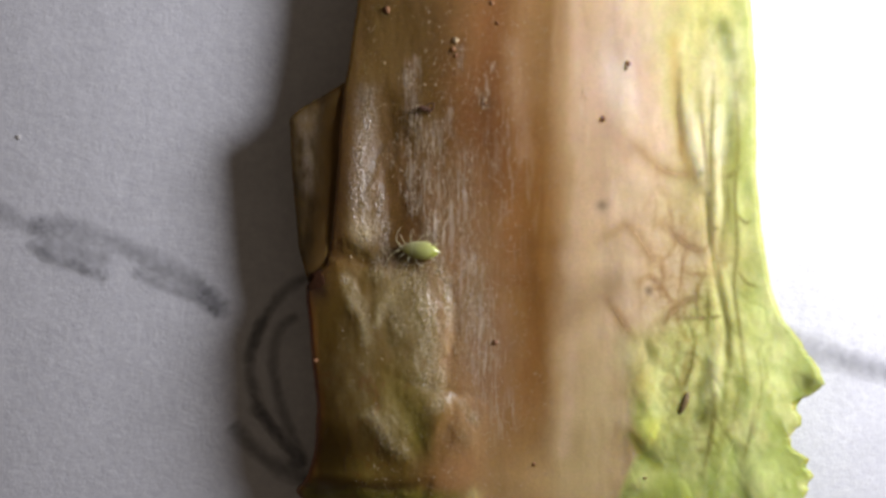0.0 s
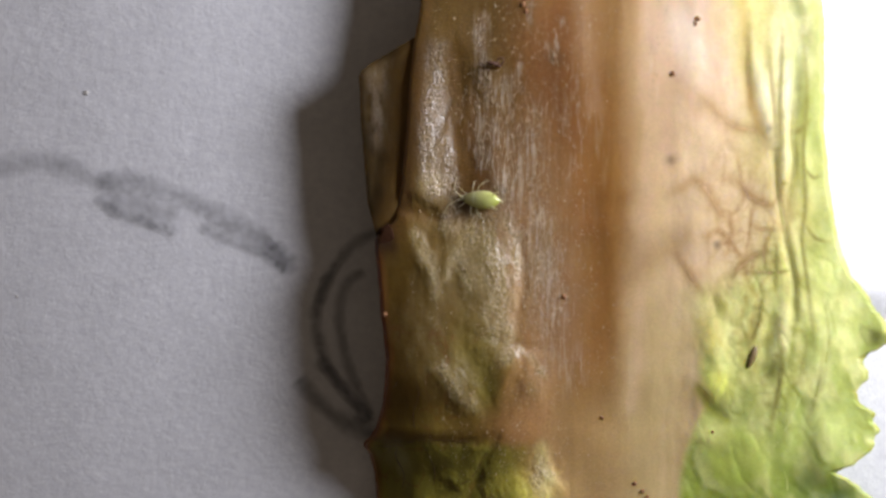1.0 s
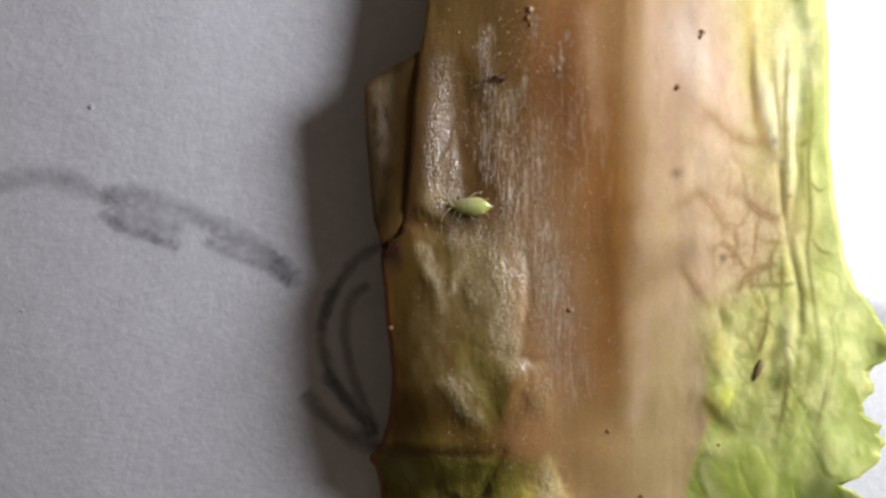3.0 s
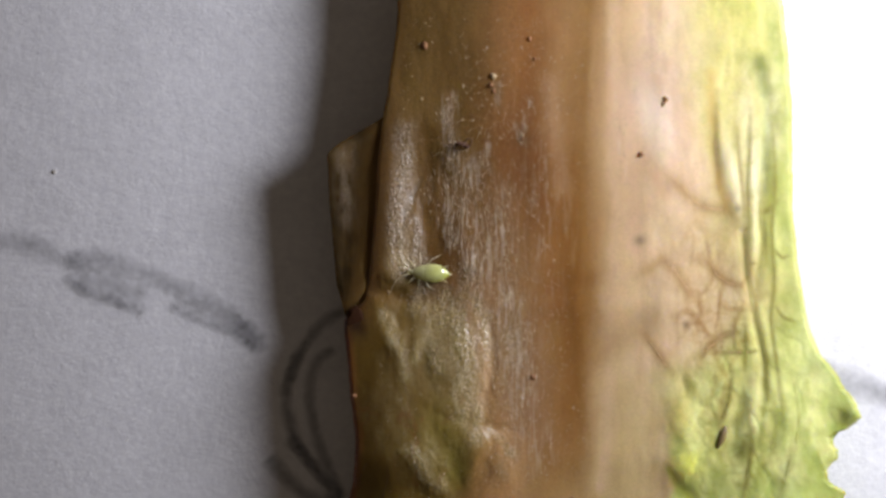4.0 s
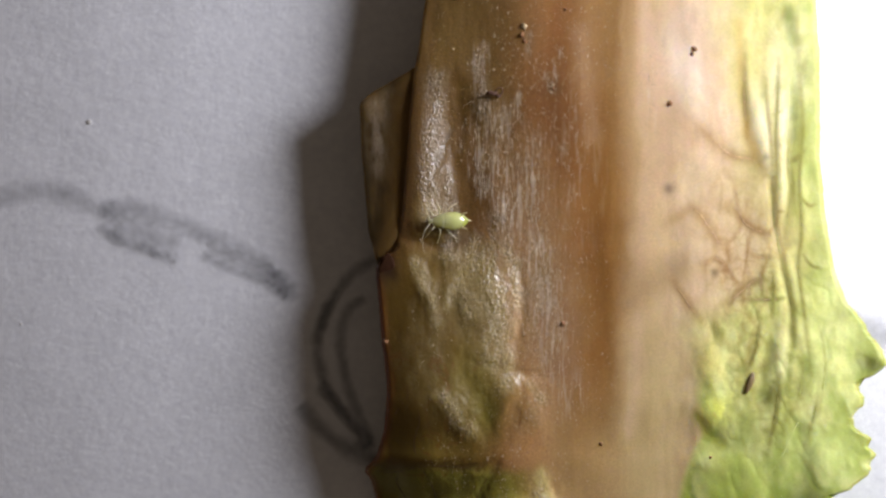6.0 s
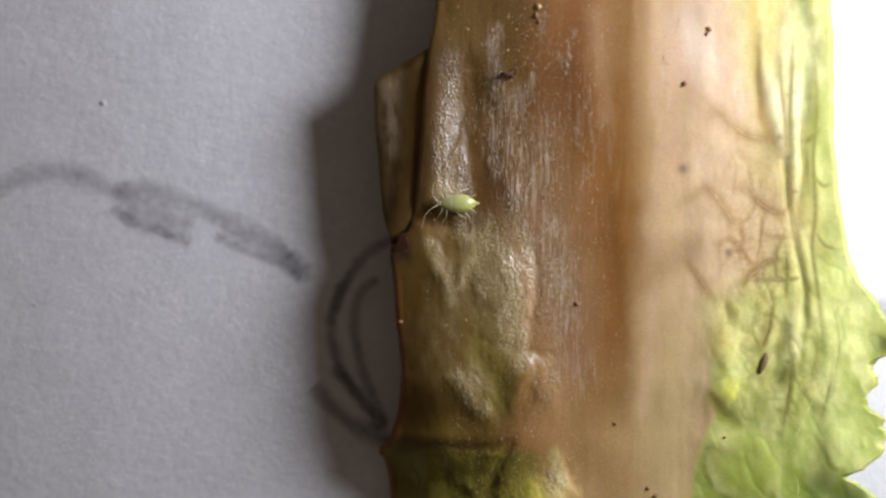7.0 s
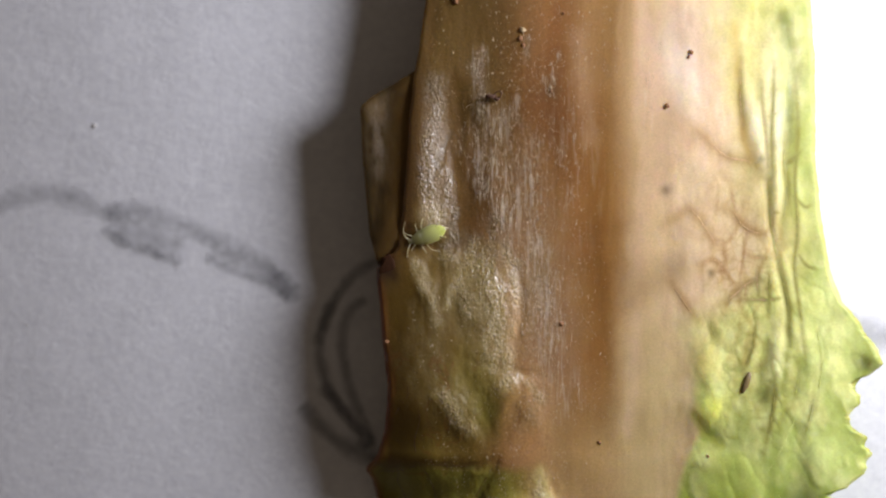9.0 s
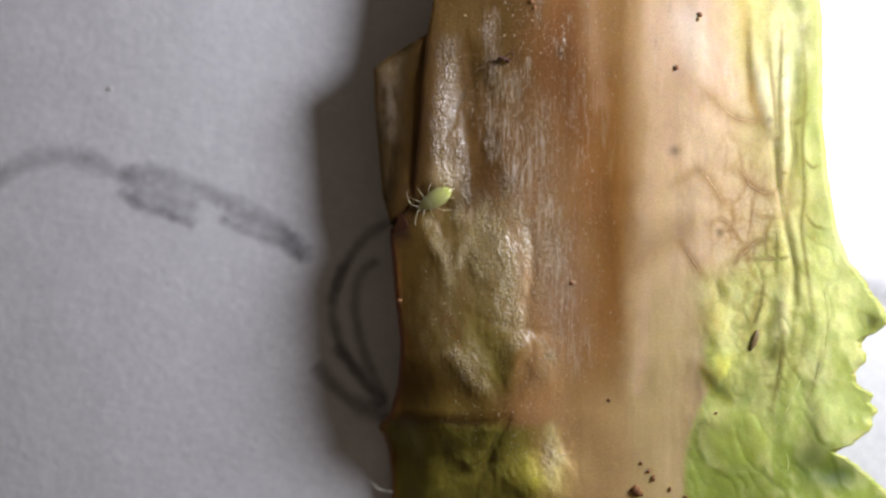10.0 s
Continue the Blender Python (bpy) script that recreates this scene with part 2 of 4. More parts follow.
def grid_mesh(name, x, y, z, mat, colours=None, floats=None, under=None):
    """A sheet from arrays of millimetres. under: the lower side's heights, as a coarser sheet with a rim."""
    nv, nu = x.shape
    co = np.stack([x, y, z], -1).reshape(-1, 3)
    idx = np.arange(nv * nu).reshape(nv, nu)
    quads = np.stack([idx[:-1, :-1], idx[:-1, 1:], idx[1:, 1:], idx[1:, :-1]], -1).reshape(-1, 4)
    if under is not None:
        ring = np.concatenate([idx[0, :], idx[1:, -1], idx[-1, -2::-1], idx[-2:0:-1, 0]])
        low = co[ring].copy()
        low[:, 2] = under.reshape(-1)[ring]
        base = len(co)
        n = len(ring)
        k = np.arange(n)
        rim = np.stack([ring[k], base + k, base + (k + 1) % n, ring[(k + 1) % n]], -1)
        rows, cols = np.r_[0:nv - 1:10, nv - 1], np.r_[0:nu - 1:10, nu - 1]
        lower = np.stack([x[rows][:, cols], y[rows][:, cols], under[rows][:, cols]], -1)
        jd = base + n + np.arange(lower.shape[0] * lower.shape[1]).reshape(lower.shape[:2])
        back = np.stack([jd[:-1, :-1], jd[1:, :-1], jd[1:, 1:], jd[:-1, 1:]], -1).reshape(-1, 4)
        co = np.concatenate([co, low, lower.reshape(-1, 3)])
        pick = np.concatenate([np.arange(base), ring, idx[rows][:, cols].reshape(-1)])
        quads = np.concatenate([quads, rim, back])
    else:
        pick = np.arange(len(co))
    me = bpy.data.meshes.new(name)
    me.vertices.add(len(co))
    me.vertices.foreach_set("co", (co * MM).astype(np.float32).ravel())
    me.loops.add(quads.size)
    me.loops.foreach_set("vertex_index", quads.astype(np.int32).ravel())
    me.polygons.add(len(quads))
    me.polygons.foreach_set("loop_start", np.arange(0, quads.size, 4, dtype=np.int32))
    me.polygons.foreach_set("use_smooth", np.ones(len(quads), bool))
    me.update(calc_edges=True)
    if colours is not None:
        a = me.attributes.new("tissue", "FLOAT_COLOR", "POINT")
        rgba = np.ones((len(co), 4), np.float32)
        rgba[:, :3] = colours.reshape(-1, 3)[pick]
        a.data.foreach_set("color", rgba.ravel())
    for key, value in (floats or {}).items():
        a = me.attributes.new(key, "FLOAT", "POINT")
        a.data.foreach_set("value", value.reshape(-1)[pick].astype(np.float32))
    me.materials.append(mat)
    return me


def part(name, data, mat, parent, label=""):
    """Links a bmesh or mesh as one mesh object under a thing."""
    if isinstance(data, bmesh.types.BMesh):
        me = bpy.data.meshes.new(name)
        data.to_mesh(me)
        data.free()
        for p in me.polygons:
            p.use_smooth = True
        me.materials.append(mat)
    else:
        me = data
    ob = new(name, me)
    ob.parent = parent
    return tagged(ob, label)


def tube(points, radii, sides=8, flat=1.0):
    """A tapered tube through points (millimetres), closed at both ends."""
    bm = bmesh.new()
    pts = [Vector(p) for p in points]
    rings = []
    for i, p in enumerate(pts):
        d = (pts[min(i + 1, len(pts) - 1)] - pts[max(i - 1, 0)]).normalized()
        side = d.cross(Vector((0, 0, 1)))
        side = side.normalized() if side.length > 1e-4 else Vector((1, 0, 0))
        up = side.cross(d)
        r = radii[i] if isinstance(radii, (list, tuple)) else radii
        rings.append([bm.verts.new((p + r * (math.cos(a) * side + flat * math.sin(a) * up)) * MM) for a in (2 * math.pi * k / sides for k in range(sides))])
    for a, b in zip(rings, rings[1:]):
        for k in range(sides):
            bm.faces.new((a[k], a[(k + 1) % sides], b[(k + 1) % sides], b[k]))
    bm.faces.new(rings[0][::-1])
    bm.faces.new(rings[-1])
    return bm


def turned(profile, sides=20, squash=1.0):
    """A body along x from (x, radius) pairs."""
    bm = bmesh.new()
    rings = [[bm.verts.new((x * MM, r * math.cos(2 * math.pi * k / sides) * MM, squash * r * math.sin(2 * math.pi * k / sides) * MM)) for k in range(sides)] for x, r in profile]
    for a, b in zip(rings, rings[1:]):
        for k in range(sides):
            bm.faces.new((a[k], b[k], b[(k + 1) % sides], a[(k + 1) % sides]))
    bm.faces.new(rings[0])
    bm.faces.new(rings[-1][::-1])
    return bm


def egg(x0, x1, r, widest, n=16):
    """An egg's outline as (x, radius) pairs, widest at that share of its length."""
    out = []
    for k in range(n + 1):
        t = 0.5 - 0.5 * math.cos(math.pi * (0.02 + 0.96 * k / n))
        u = (t - widest) / (widest if t < widest else 1 - widest)
        out.append((x0 + t * (x1 - x0), r * max(0.02, 1 - u * u) ** 0.5))
    return out


def lump(r, rng, stretch=(1, 1, 1), rough=0.3, detail=2):
    """An uneven crumb."""
    bm = bmesh.new()
    bmesh.ops.create_icosphere(bm, subdivisions=detail, radius=1)
    shift = Vector((rng.uniform(0, 50), rng.uniform(0, 50), 0))
    for v in bm.verts:
        k = r * (1 + rough * 2 * noise.noise(v.co * 1.7 + shift) + rough * noise.noise(v.co * 4 + shift))
        v.co = Vector((v.co.x * stretch[0], v.co.y * stretch[1], v.co.z * stretch[2])) * k * MM
    return bm


def smooth_line(line, n=6):
    """Points of a smooth curve through the given ones."""
    p = [np.array(q, float) for q in line]
    p = [2 * p[0] - p[1], *p, 2 * p[-1] - p[-2]]
    out = []
    for a, b, c, d in zip(p, p[1:], p[2:], p[3:]):
        for k in range(n):
            t = k / n
            out.append(0.5 * (2 * b + (c - a) * t + (2 * a - 5 * b + 4 * c - d) * t * t + (3 * b - a - 3 * c + d) * t ** 3))
    return [tuple(q) for q in out] + [tuple(line[-1])]


# ---- the paper ----
def paper():
    n = 90
    side = np.linspace(-1, 1, n)
    side = 120 * np.sign(side) * np.abs(side) ** 2
    x, y = np.meshgrid(side, side)
    z = -0.02 + 0.018 * fbm(x, y, 0.15, 0.15, 3, 5)
    ob = new("paper_sheet", grid_mesh("paper_sheet", x, y, z, PAPER, under=np.full_like(z, -0.15)))
    return tagged(ob, "white drawing paper with grey pencil lines lying flat", "paper", kind="structure")


SHEET = paper()


def pencil_stroke(line, width, ink=0.55, seed=0):
    """A worn graphite stroke, a thin uneven layer on the paper."""
    pts = smooth_line(line, 10)
    n, m = len(pts), 9
    p = np.array(pts)
    d = np.gradient(p, axis=0)
    d /= np.linalg.norm(d, axis=1)[:, None]
    side = np.stack([-d[:, 1], d[:, 0]], 1)
    w = 1.55 * width * (1 + 0.3 * fbm(np.arange(n) * 1.0, np.zeros(n), 0.15, 1, 3, seed))
    s = np.linspace(-0.5, 0.5, m)
    x = p[:, :1] + side[:, :1] * w[:, None] * s
    y = p[:, 1:] + side[:, 1:] * w[:, None] * s
    edge = (ink + 0.15) * (1 - np.abs(2 * s) ** 1.6)[None, :] * step(0, 3, np.minimum(np.arange(n), n - 1 - np.arange(n)) + 0.5)[:, None]
    me = grid_mesh("pencil_stroke", x, y, np.full_like(x, 0.012 + 0.004 * (seed % 4)), PENCIL, floats={"ink": edge + 0 * x})
    return part("pencil_stroke", me, PENCIL, SHEET, "grey smudged pencil stroke")


STROKES = [
    ([(-22.26, -1.58), (-21.27, -0.44), (-19.65, 0.37), (-18.22, 1.22), (-17.10, 1.51), (-15.98, 1.39), (-14.97, 0.98), (-14.05, 0.70)], 0.6, 0.36),
    ([(-14.76, 0.74), (-13.54, 0.82), (-12.32, 0.49), (-11.10, 0.02), (-9.88, -0.50), (-8.66, -1.22), (-7.68, -2.23)], 0.55, 0.38),
    ([(-14.32, 0.29), (-13.03, -0.12), (-11.75, -0.57)], 0.85, 0.34),
    ([(-14.64, 0.37), (-14.24, -0.12), (-12.93, -0.63), (-11.73, -1.07)], 0.36, 0.46),
    ([(-11.02, -0.77), (-10.09, -1.26), (-8.86, -1.75), (-7.85, -2.40)], 0.28, 0.36),
    ([(-10.86, -0.44), (-9.68, -1.01), (-8.25, -1.66)], 0.5, 0.28),
    ([(-8.66, -1.34), (-8.05, -1.87), (-7.60, -2.48)], 0.45, 0.5),
    ([(10.91, -2.68), (12.71, -3.42), (14.31, -3.98), (15.66, -4.34), (18.30, -5.17), (20.30, -5.97)], 0.75, 0.6),
    ([(-4.49, -0.85), (-5.24, -1.22), (-5.89, -1.83), (-6.50, -2.84), (-6.81, -3.86), (-6.79, -4.88), (-6.38, -5.90), (-5.65, -6.81), (-4.80, -7.73)], 0.34, 0.68),
    ([(-5.08, -2.36), (-5.61, -2.64), (-5.94, -3.25), (-5.98, -4.27), (-5.75, -5.49), (-5.32, -6.61), (-4.80, -7.62)], 0.32, 0.66),
    ([(-7.52, -6.14), (-7.03, -6.67), (-6.32, -7.38), (-5.51, -7.89), (-4.29, -8.34)], 0.5, 0.8),
    ([(-6.83, -5.49), (-6.22, -6.06), (-5.51, -7.01), (-4.96, -7.83)], 0.42, 0.5),
    ([(-6.71, -4.47), (-6.46, -5.49), (-5.89, -6.51)], 0.3, 0.5),
    ([(-6.12, -2.03), (-6.63, -3.05), (-7.03, -4.06)], 0.35, 0.4),
]
for k, (line, width, ink) in enumerate(STROKES):
    pencil_stroke(line, width, ink, k)

# dust on the paper
for p, r in (((-15.01, 3.96), 0.09), ((-17.46, -3.28), 0.05), ((-10.67, -4.38), 0.03), ((-12.47, -5.57), 0.03)):
    speck = part("dust_speck", lump(r, random.Random(int(p[0] * 50)), (1, 0.8, 0.15)), DUST, None)
    speck.location = (p[0] * MM, p[1] * MM, 0.0)
    tagged(speck, "faint grey-brown dust speck on the white paper", "dust speck", "specks on the paper")

# ---- the leaf ----
CREST = [(-2.76, 11.32), (-2.86, 8.45), (-3.10, 6.92), (-3.31, 5.58), (-3.47, 4.23), (-3.58, 2.70), (-3.72, 0.79), (-3.92, -0.56)]
LEFT = CREST + [(-4.44, -0.94), (-4.67, -1.19), (-4.55, -2.28), (-4.44, -3.82), (-4.27, -5.37), (-4.40, -6.87), (-4.72, -7.91), (-5.14, -8.34), (-4.89, -8.69), (-4.71, -9.50), (-4.63, -11.21), (-4.41, -13.97)]
RIGHT = [(9.97, 11.16), (10.29, 8.33), (10.50, 5.87), (10.46, 2.66), (10.65, 0.77), (10.97, -1.30), (11.45, -2.44), (12.05, -3.10), (12.49, -3.85), (12.78, -4.52), (12.42, -4.90), (11.72, -5.19), (12.06, -5.70), (11.96, -6.00), (11.58, -6.26), (11.73, -6.61), (12.26, -7.08), (12.42, -7.65), (12.26, -8.16), (11.49, -8.80), (10.96, -8.99), (12.09, -9.86), (13.06, -10.72), (13.66, -13.53)]
KNOTS = [-4.3, -3.5, -3.1, -2.55, -1.95, -1.2, 0.3, 2.2, 3.35, 4.3, 6.0, 7.9, 9.1, 10.6, 12.5]
PROFILES = {
    8.4: [2.0, 2.1, 2.2, 2.28, 2.38, 2.45, 2.6, 2.75, 2.82, 2.95, 3.05, 2.95, 2.95, 2.75, 2.6],
    5.4: [2.05, 2.25, 2.33, 2.32, 2.3, 2.32, 2.52, 2.7, 2.77, 2.9, 3.03, 2.95, 2.98, 2.8, 2.6],
    3.2: [2.15, 2.33, 2.39, 2.25, 2.08, 2.08, 2.38, 2.65, 2.72, 2.85, 3.02, 2.92, 3.0, 2.85, 2.6],
    0.9: [2.15, 2.3, 2.38, 2.26, 2.1, 2.12, 2.38, 2.6, 2.66, 2.78, 2.95, 2.9, 2.98, 2.85, 2.65],
    -0.5: [2.1, 2.25, 2.25, 2.2, 2.16, 2.2, 2.38, 2.55, 2.6, 2.72, 2.9, 2.85, 2.95, 2.85, 2.7],
    -2.2: [2.4, 2.56, 2.64, 2.68, 2.66, 2.6, 2.36, 2.45, 2.52, 2.64, 2.8, 2.8, 2.9, 2.85, 2.7],
    -5.6: [2.4, 2.62, 2.72, 2.78, 2.76, 2.7, 2.46, 2.45, 2.45, 2.5, 2.6, 2.78, 2.88, 2.82, 2.6],
    -7.6: [1.85, 2.25, 2.4, 2.5, 2.52, 2.5, 2.42, 2.35, 2.33, 2.38, 2.45, 2.73, 2.86, 2.8, 2.5],
    -9.4: [0.7, 1.4, 1.55, 1.7, 1.85, 2.0, 2.2, 2.25, 2.28, 2.33, 2.4, 2.7, 2.84, 2.8, 2.5],
}
XS = np.linspace(-6, 14, 401)
SOFT = np.exp(-np.linspace(-2, 2, 21) ** 2)
SOFT /= SOFT.sum()


def base_height(x, y):
    """The leaf's broad form: profiles across it, blended along it."""
    tables = {k: np.convolve(np.pad(np.interp(XS, KNOTS, v), 10, mode="edge"), SOFT, "valid") for k, v in PROFILES.items()}
    ys = sorted(tables)
    z = np.interp(x, XS, tables[ys[0]])
    for a, b in zip(ys, ys[1:]):
        z = z + (np.interp(x, XS, tables[b]) - np.interp(x, XS, tables[a])) * step(a, b, y)
    return z


# where green tissue begins
GREEN_LINE = [(6.97, 11.26), (7.35, 8.40), (7.83, 5.54), (8.40, 2.69), (8.97, 0.40), (8.97, -1.12), (8.02, -2.27), (6.87, -3.01), (6.63, -3.79), (6.55, -4.74), (6.38, -5.71), (6.74, -6.65), (6.25, -7.50), (5.87, -8.36), (5.77, -9.50), (5.73, -10.65), (5.54, -13.50)]

RIDGES = [
    # (shape, height in mm)
    # the shrunken side: a crease under the crest's end, then low lobes
    (soft([(-4.52, -0.10), (-3.45, -0.14), (-2.58, -0.49), (-1.42, -0.18)], 0.3), -0.13),
    (blob((-2.10, -0.68), 0.45, 0.5), 0.12),
    (soft([(-1.97, 3.80), (-2.35, 2.55), (-2.74, 1.77)], 0.16), -0.035),
    (along([(-1.77, 4.96), (-1.85, 3.22), (-1.62, 1.29)], 0.35), -0.05),
    (along([(-0.94, 4.58), (-0.85, 2.84), (-0.56, 0.71)], 0.4), 0.05),
    (soft([(-3.65, -0.74), (-3.16, -1.61), (-2.74, -2.38), (-2.47, -3.45)], 0.34), 0.06),
    (soft([(-3.16, -0.64), (-2.58, -1.61), (-2.43, -2.58)], 0.28), -0.03),
    (blob((-2.20, -2.19), 0.2, 0.4, 10), 0.04),
    (soft([(-2.04, -1.61), (-1.85, -2.96), (-1.66, -3.93)], 0.26), -0.035),
    (blob((-1.42, -2.58), 0.35, 0.6, 20), 0.05),
    (blob((-0.56, -2.19), 0.8, 1.9), 0.16),
    (soft([(0.22, -0.64), (0.31, -2.96), (0.08, -4.90)], 0.2), -0.05),
    (soft([(-1.91, -4.12), (-0.85, -4.63), (0.02, -4.74), (1.28, -4.99)], 0.26), -0.045),
    (blob((-0.07, -5.48), 0.55, 0.7), 0.16),
    (blob((-1.39, -5.28), 0.5, 0.9, 25), -0.1),
    (soft([(-2.68, -5.28), (-1.91, -6.15), (-1.13, -7.22)], 0.42), 0.11),
    (blob((-0.85, -6.54), 0.35, 0.8, 20), -0.07),
    (blob((0.80, -6.25), 0.6, 1.0), 0.09),
    (soft([(0.41, -5.09), (0.02, -6.44), (-0.27, -7.60)], 0.2), -0.04),
    (blob((-3.45, -4.51), 0.9, 1.6), 0.06),
    # the fold at the lower end
    (along([(-4.90, -8.18), (-4.52, -8.37), (-3.16, -8.03), (-1.23, -8.08), (-0.56, -7.89)], 0.16), -0.025),
    (blob((-2.58, -8.76), 1.6, 0.45), 0.1),
    (soft([(-0.36, -7.79), (-1.04, -8.95), (-1.62, -10.31)], 0.24), -0.1),
    (soft([(-3.94, -7.99), (-3.84, -9.34), (-3.36, -10.69)], 0.2), -0.05),
    (soft([(-0.36, -9.15), (-1.81, -9.82), (-3.16, -10.50)], 0.25), -0.09),
    (blob((-3.16, -9.05), 0.5, 0.35, 20), 0.07),
    (blob((-2.00, -9.34), 0.4, 0.3, -15), 0.08),
    (blob((-4.13, -9.53), 0.35, 0.5), 0.06),
    (blob((-1.04, -8.37), 0.4, 0.2), 0.06),
    (blob((0.31, -10.11), 1.15, 0.95), 0.45),
    (blob((1.09, -9.24), 0.45, 0.9), 0.1),
    # the blade: long soft folds and puckers
    (fold([(7.94, 5.88), (8.29, 4.16), (8.63, 2.62), (8.82, 1.27)], 0.32), 0.08),
    (fold([(9.09, 4.35), (9.13, 2.62), (9.21, 1.27), (9.17, -0.26)], 0.2), 0.07),
    (along([(9.42, 7.04), (9.67, 5.50), (9.52, 3.96), (9.34, 2.43), (9.44, 1.47), (9.25, -0.46)], 0.26), -0.07),
    (along([(8.75, 1.75), (8.90, 0.31), (9.17, -1.13), (9.48, -2.57), (9.48, -3.91)], 0.14), -0.05),
    (blob((9.71, 1.47), 0.25, 0.7), 0.05),
    (fold([(8.84, -2.18), (8.86, -3.34), (8.56, -4.87), (8.27, -6.60)], 0.22), -0.05),
    (fold([(9.13, -2.95), (9.05, -4.49), (9.17, -6.03)], 0.2), 0.05),
    (blob((6.71, -4.69), 0.42, 0.9), 0.09),
    (blob((6.88, -6.23), 0.55, 0.6), 0.13),
    (soft([(6.31, -6.23), (6.75, -6.96), (7.52, -7.48)], 0.2), -0.03),
    (blob((8.68, -5.75), 0.28, 0.4, -25), -0.05),
    (dome((7.52, -8.64), 1.0, 0.45), 0.07),
    (blob((6.56, -7.87), 0.5, 0.45), 0.08),
    (along([(9.73, -6.81), (9.83, -8.15), (10.22, -9.50)], 0.35), -0.07),
    (blob((10.70, -7.58), 0.8, 0.7), 0.12),
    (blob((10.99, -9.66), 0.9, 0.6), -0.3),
    (blob((10.40, -4.74), 0.5, 1.2, 10), 0.06),
    (along([(10.02, -6.23), (10.50, -5.27), (10.89, -4.69)], 0.2), -0.04),
    (blob((12.49, -4.27), 0.45, 0.4), 0.3),
    (dome((10.68, -6.08), 0.6, 0.45), 0.05),
]

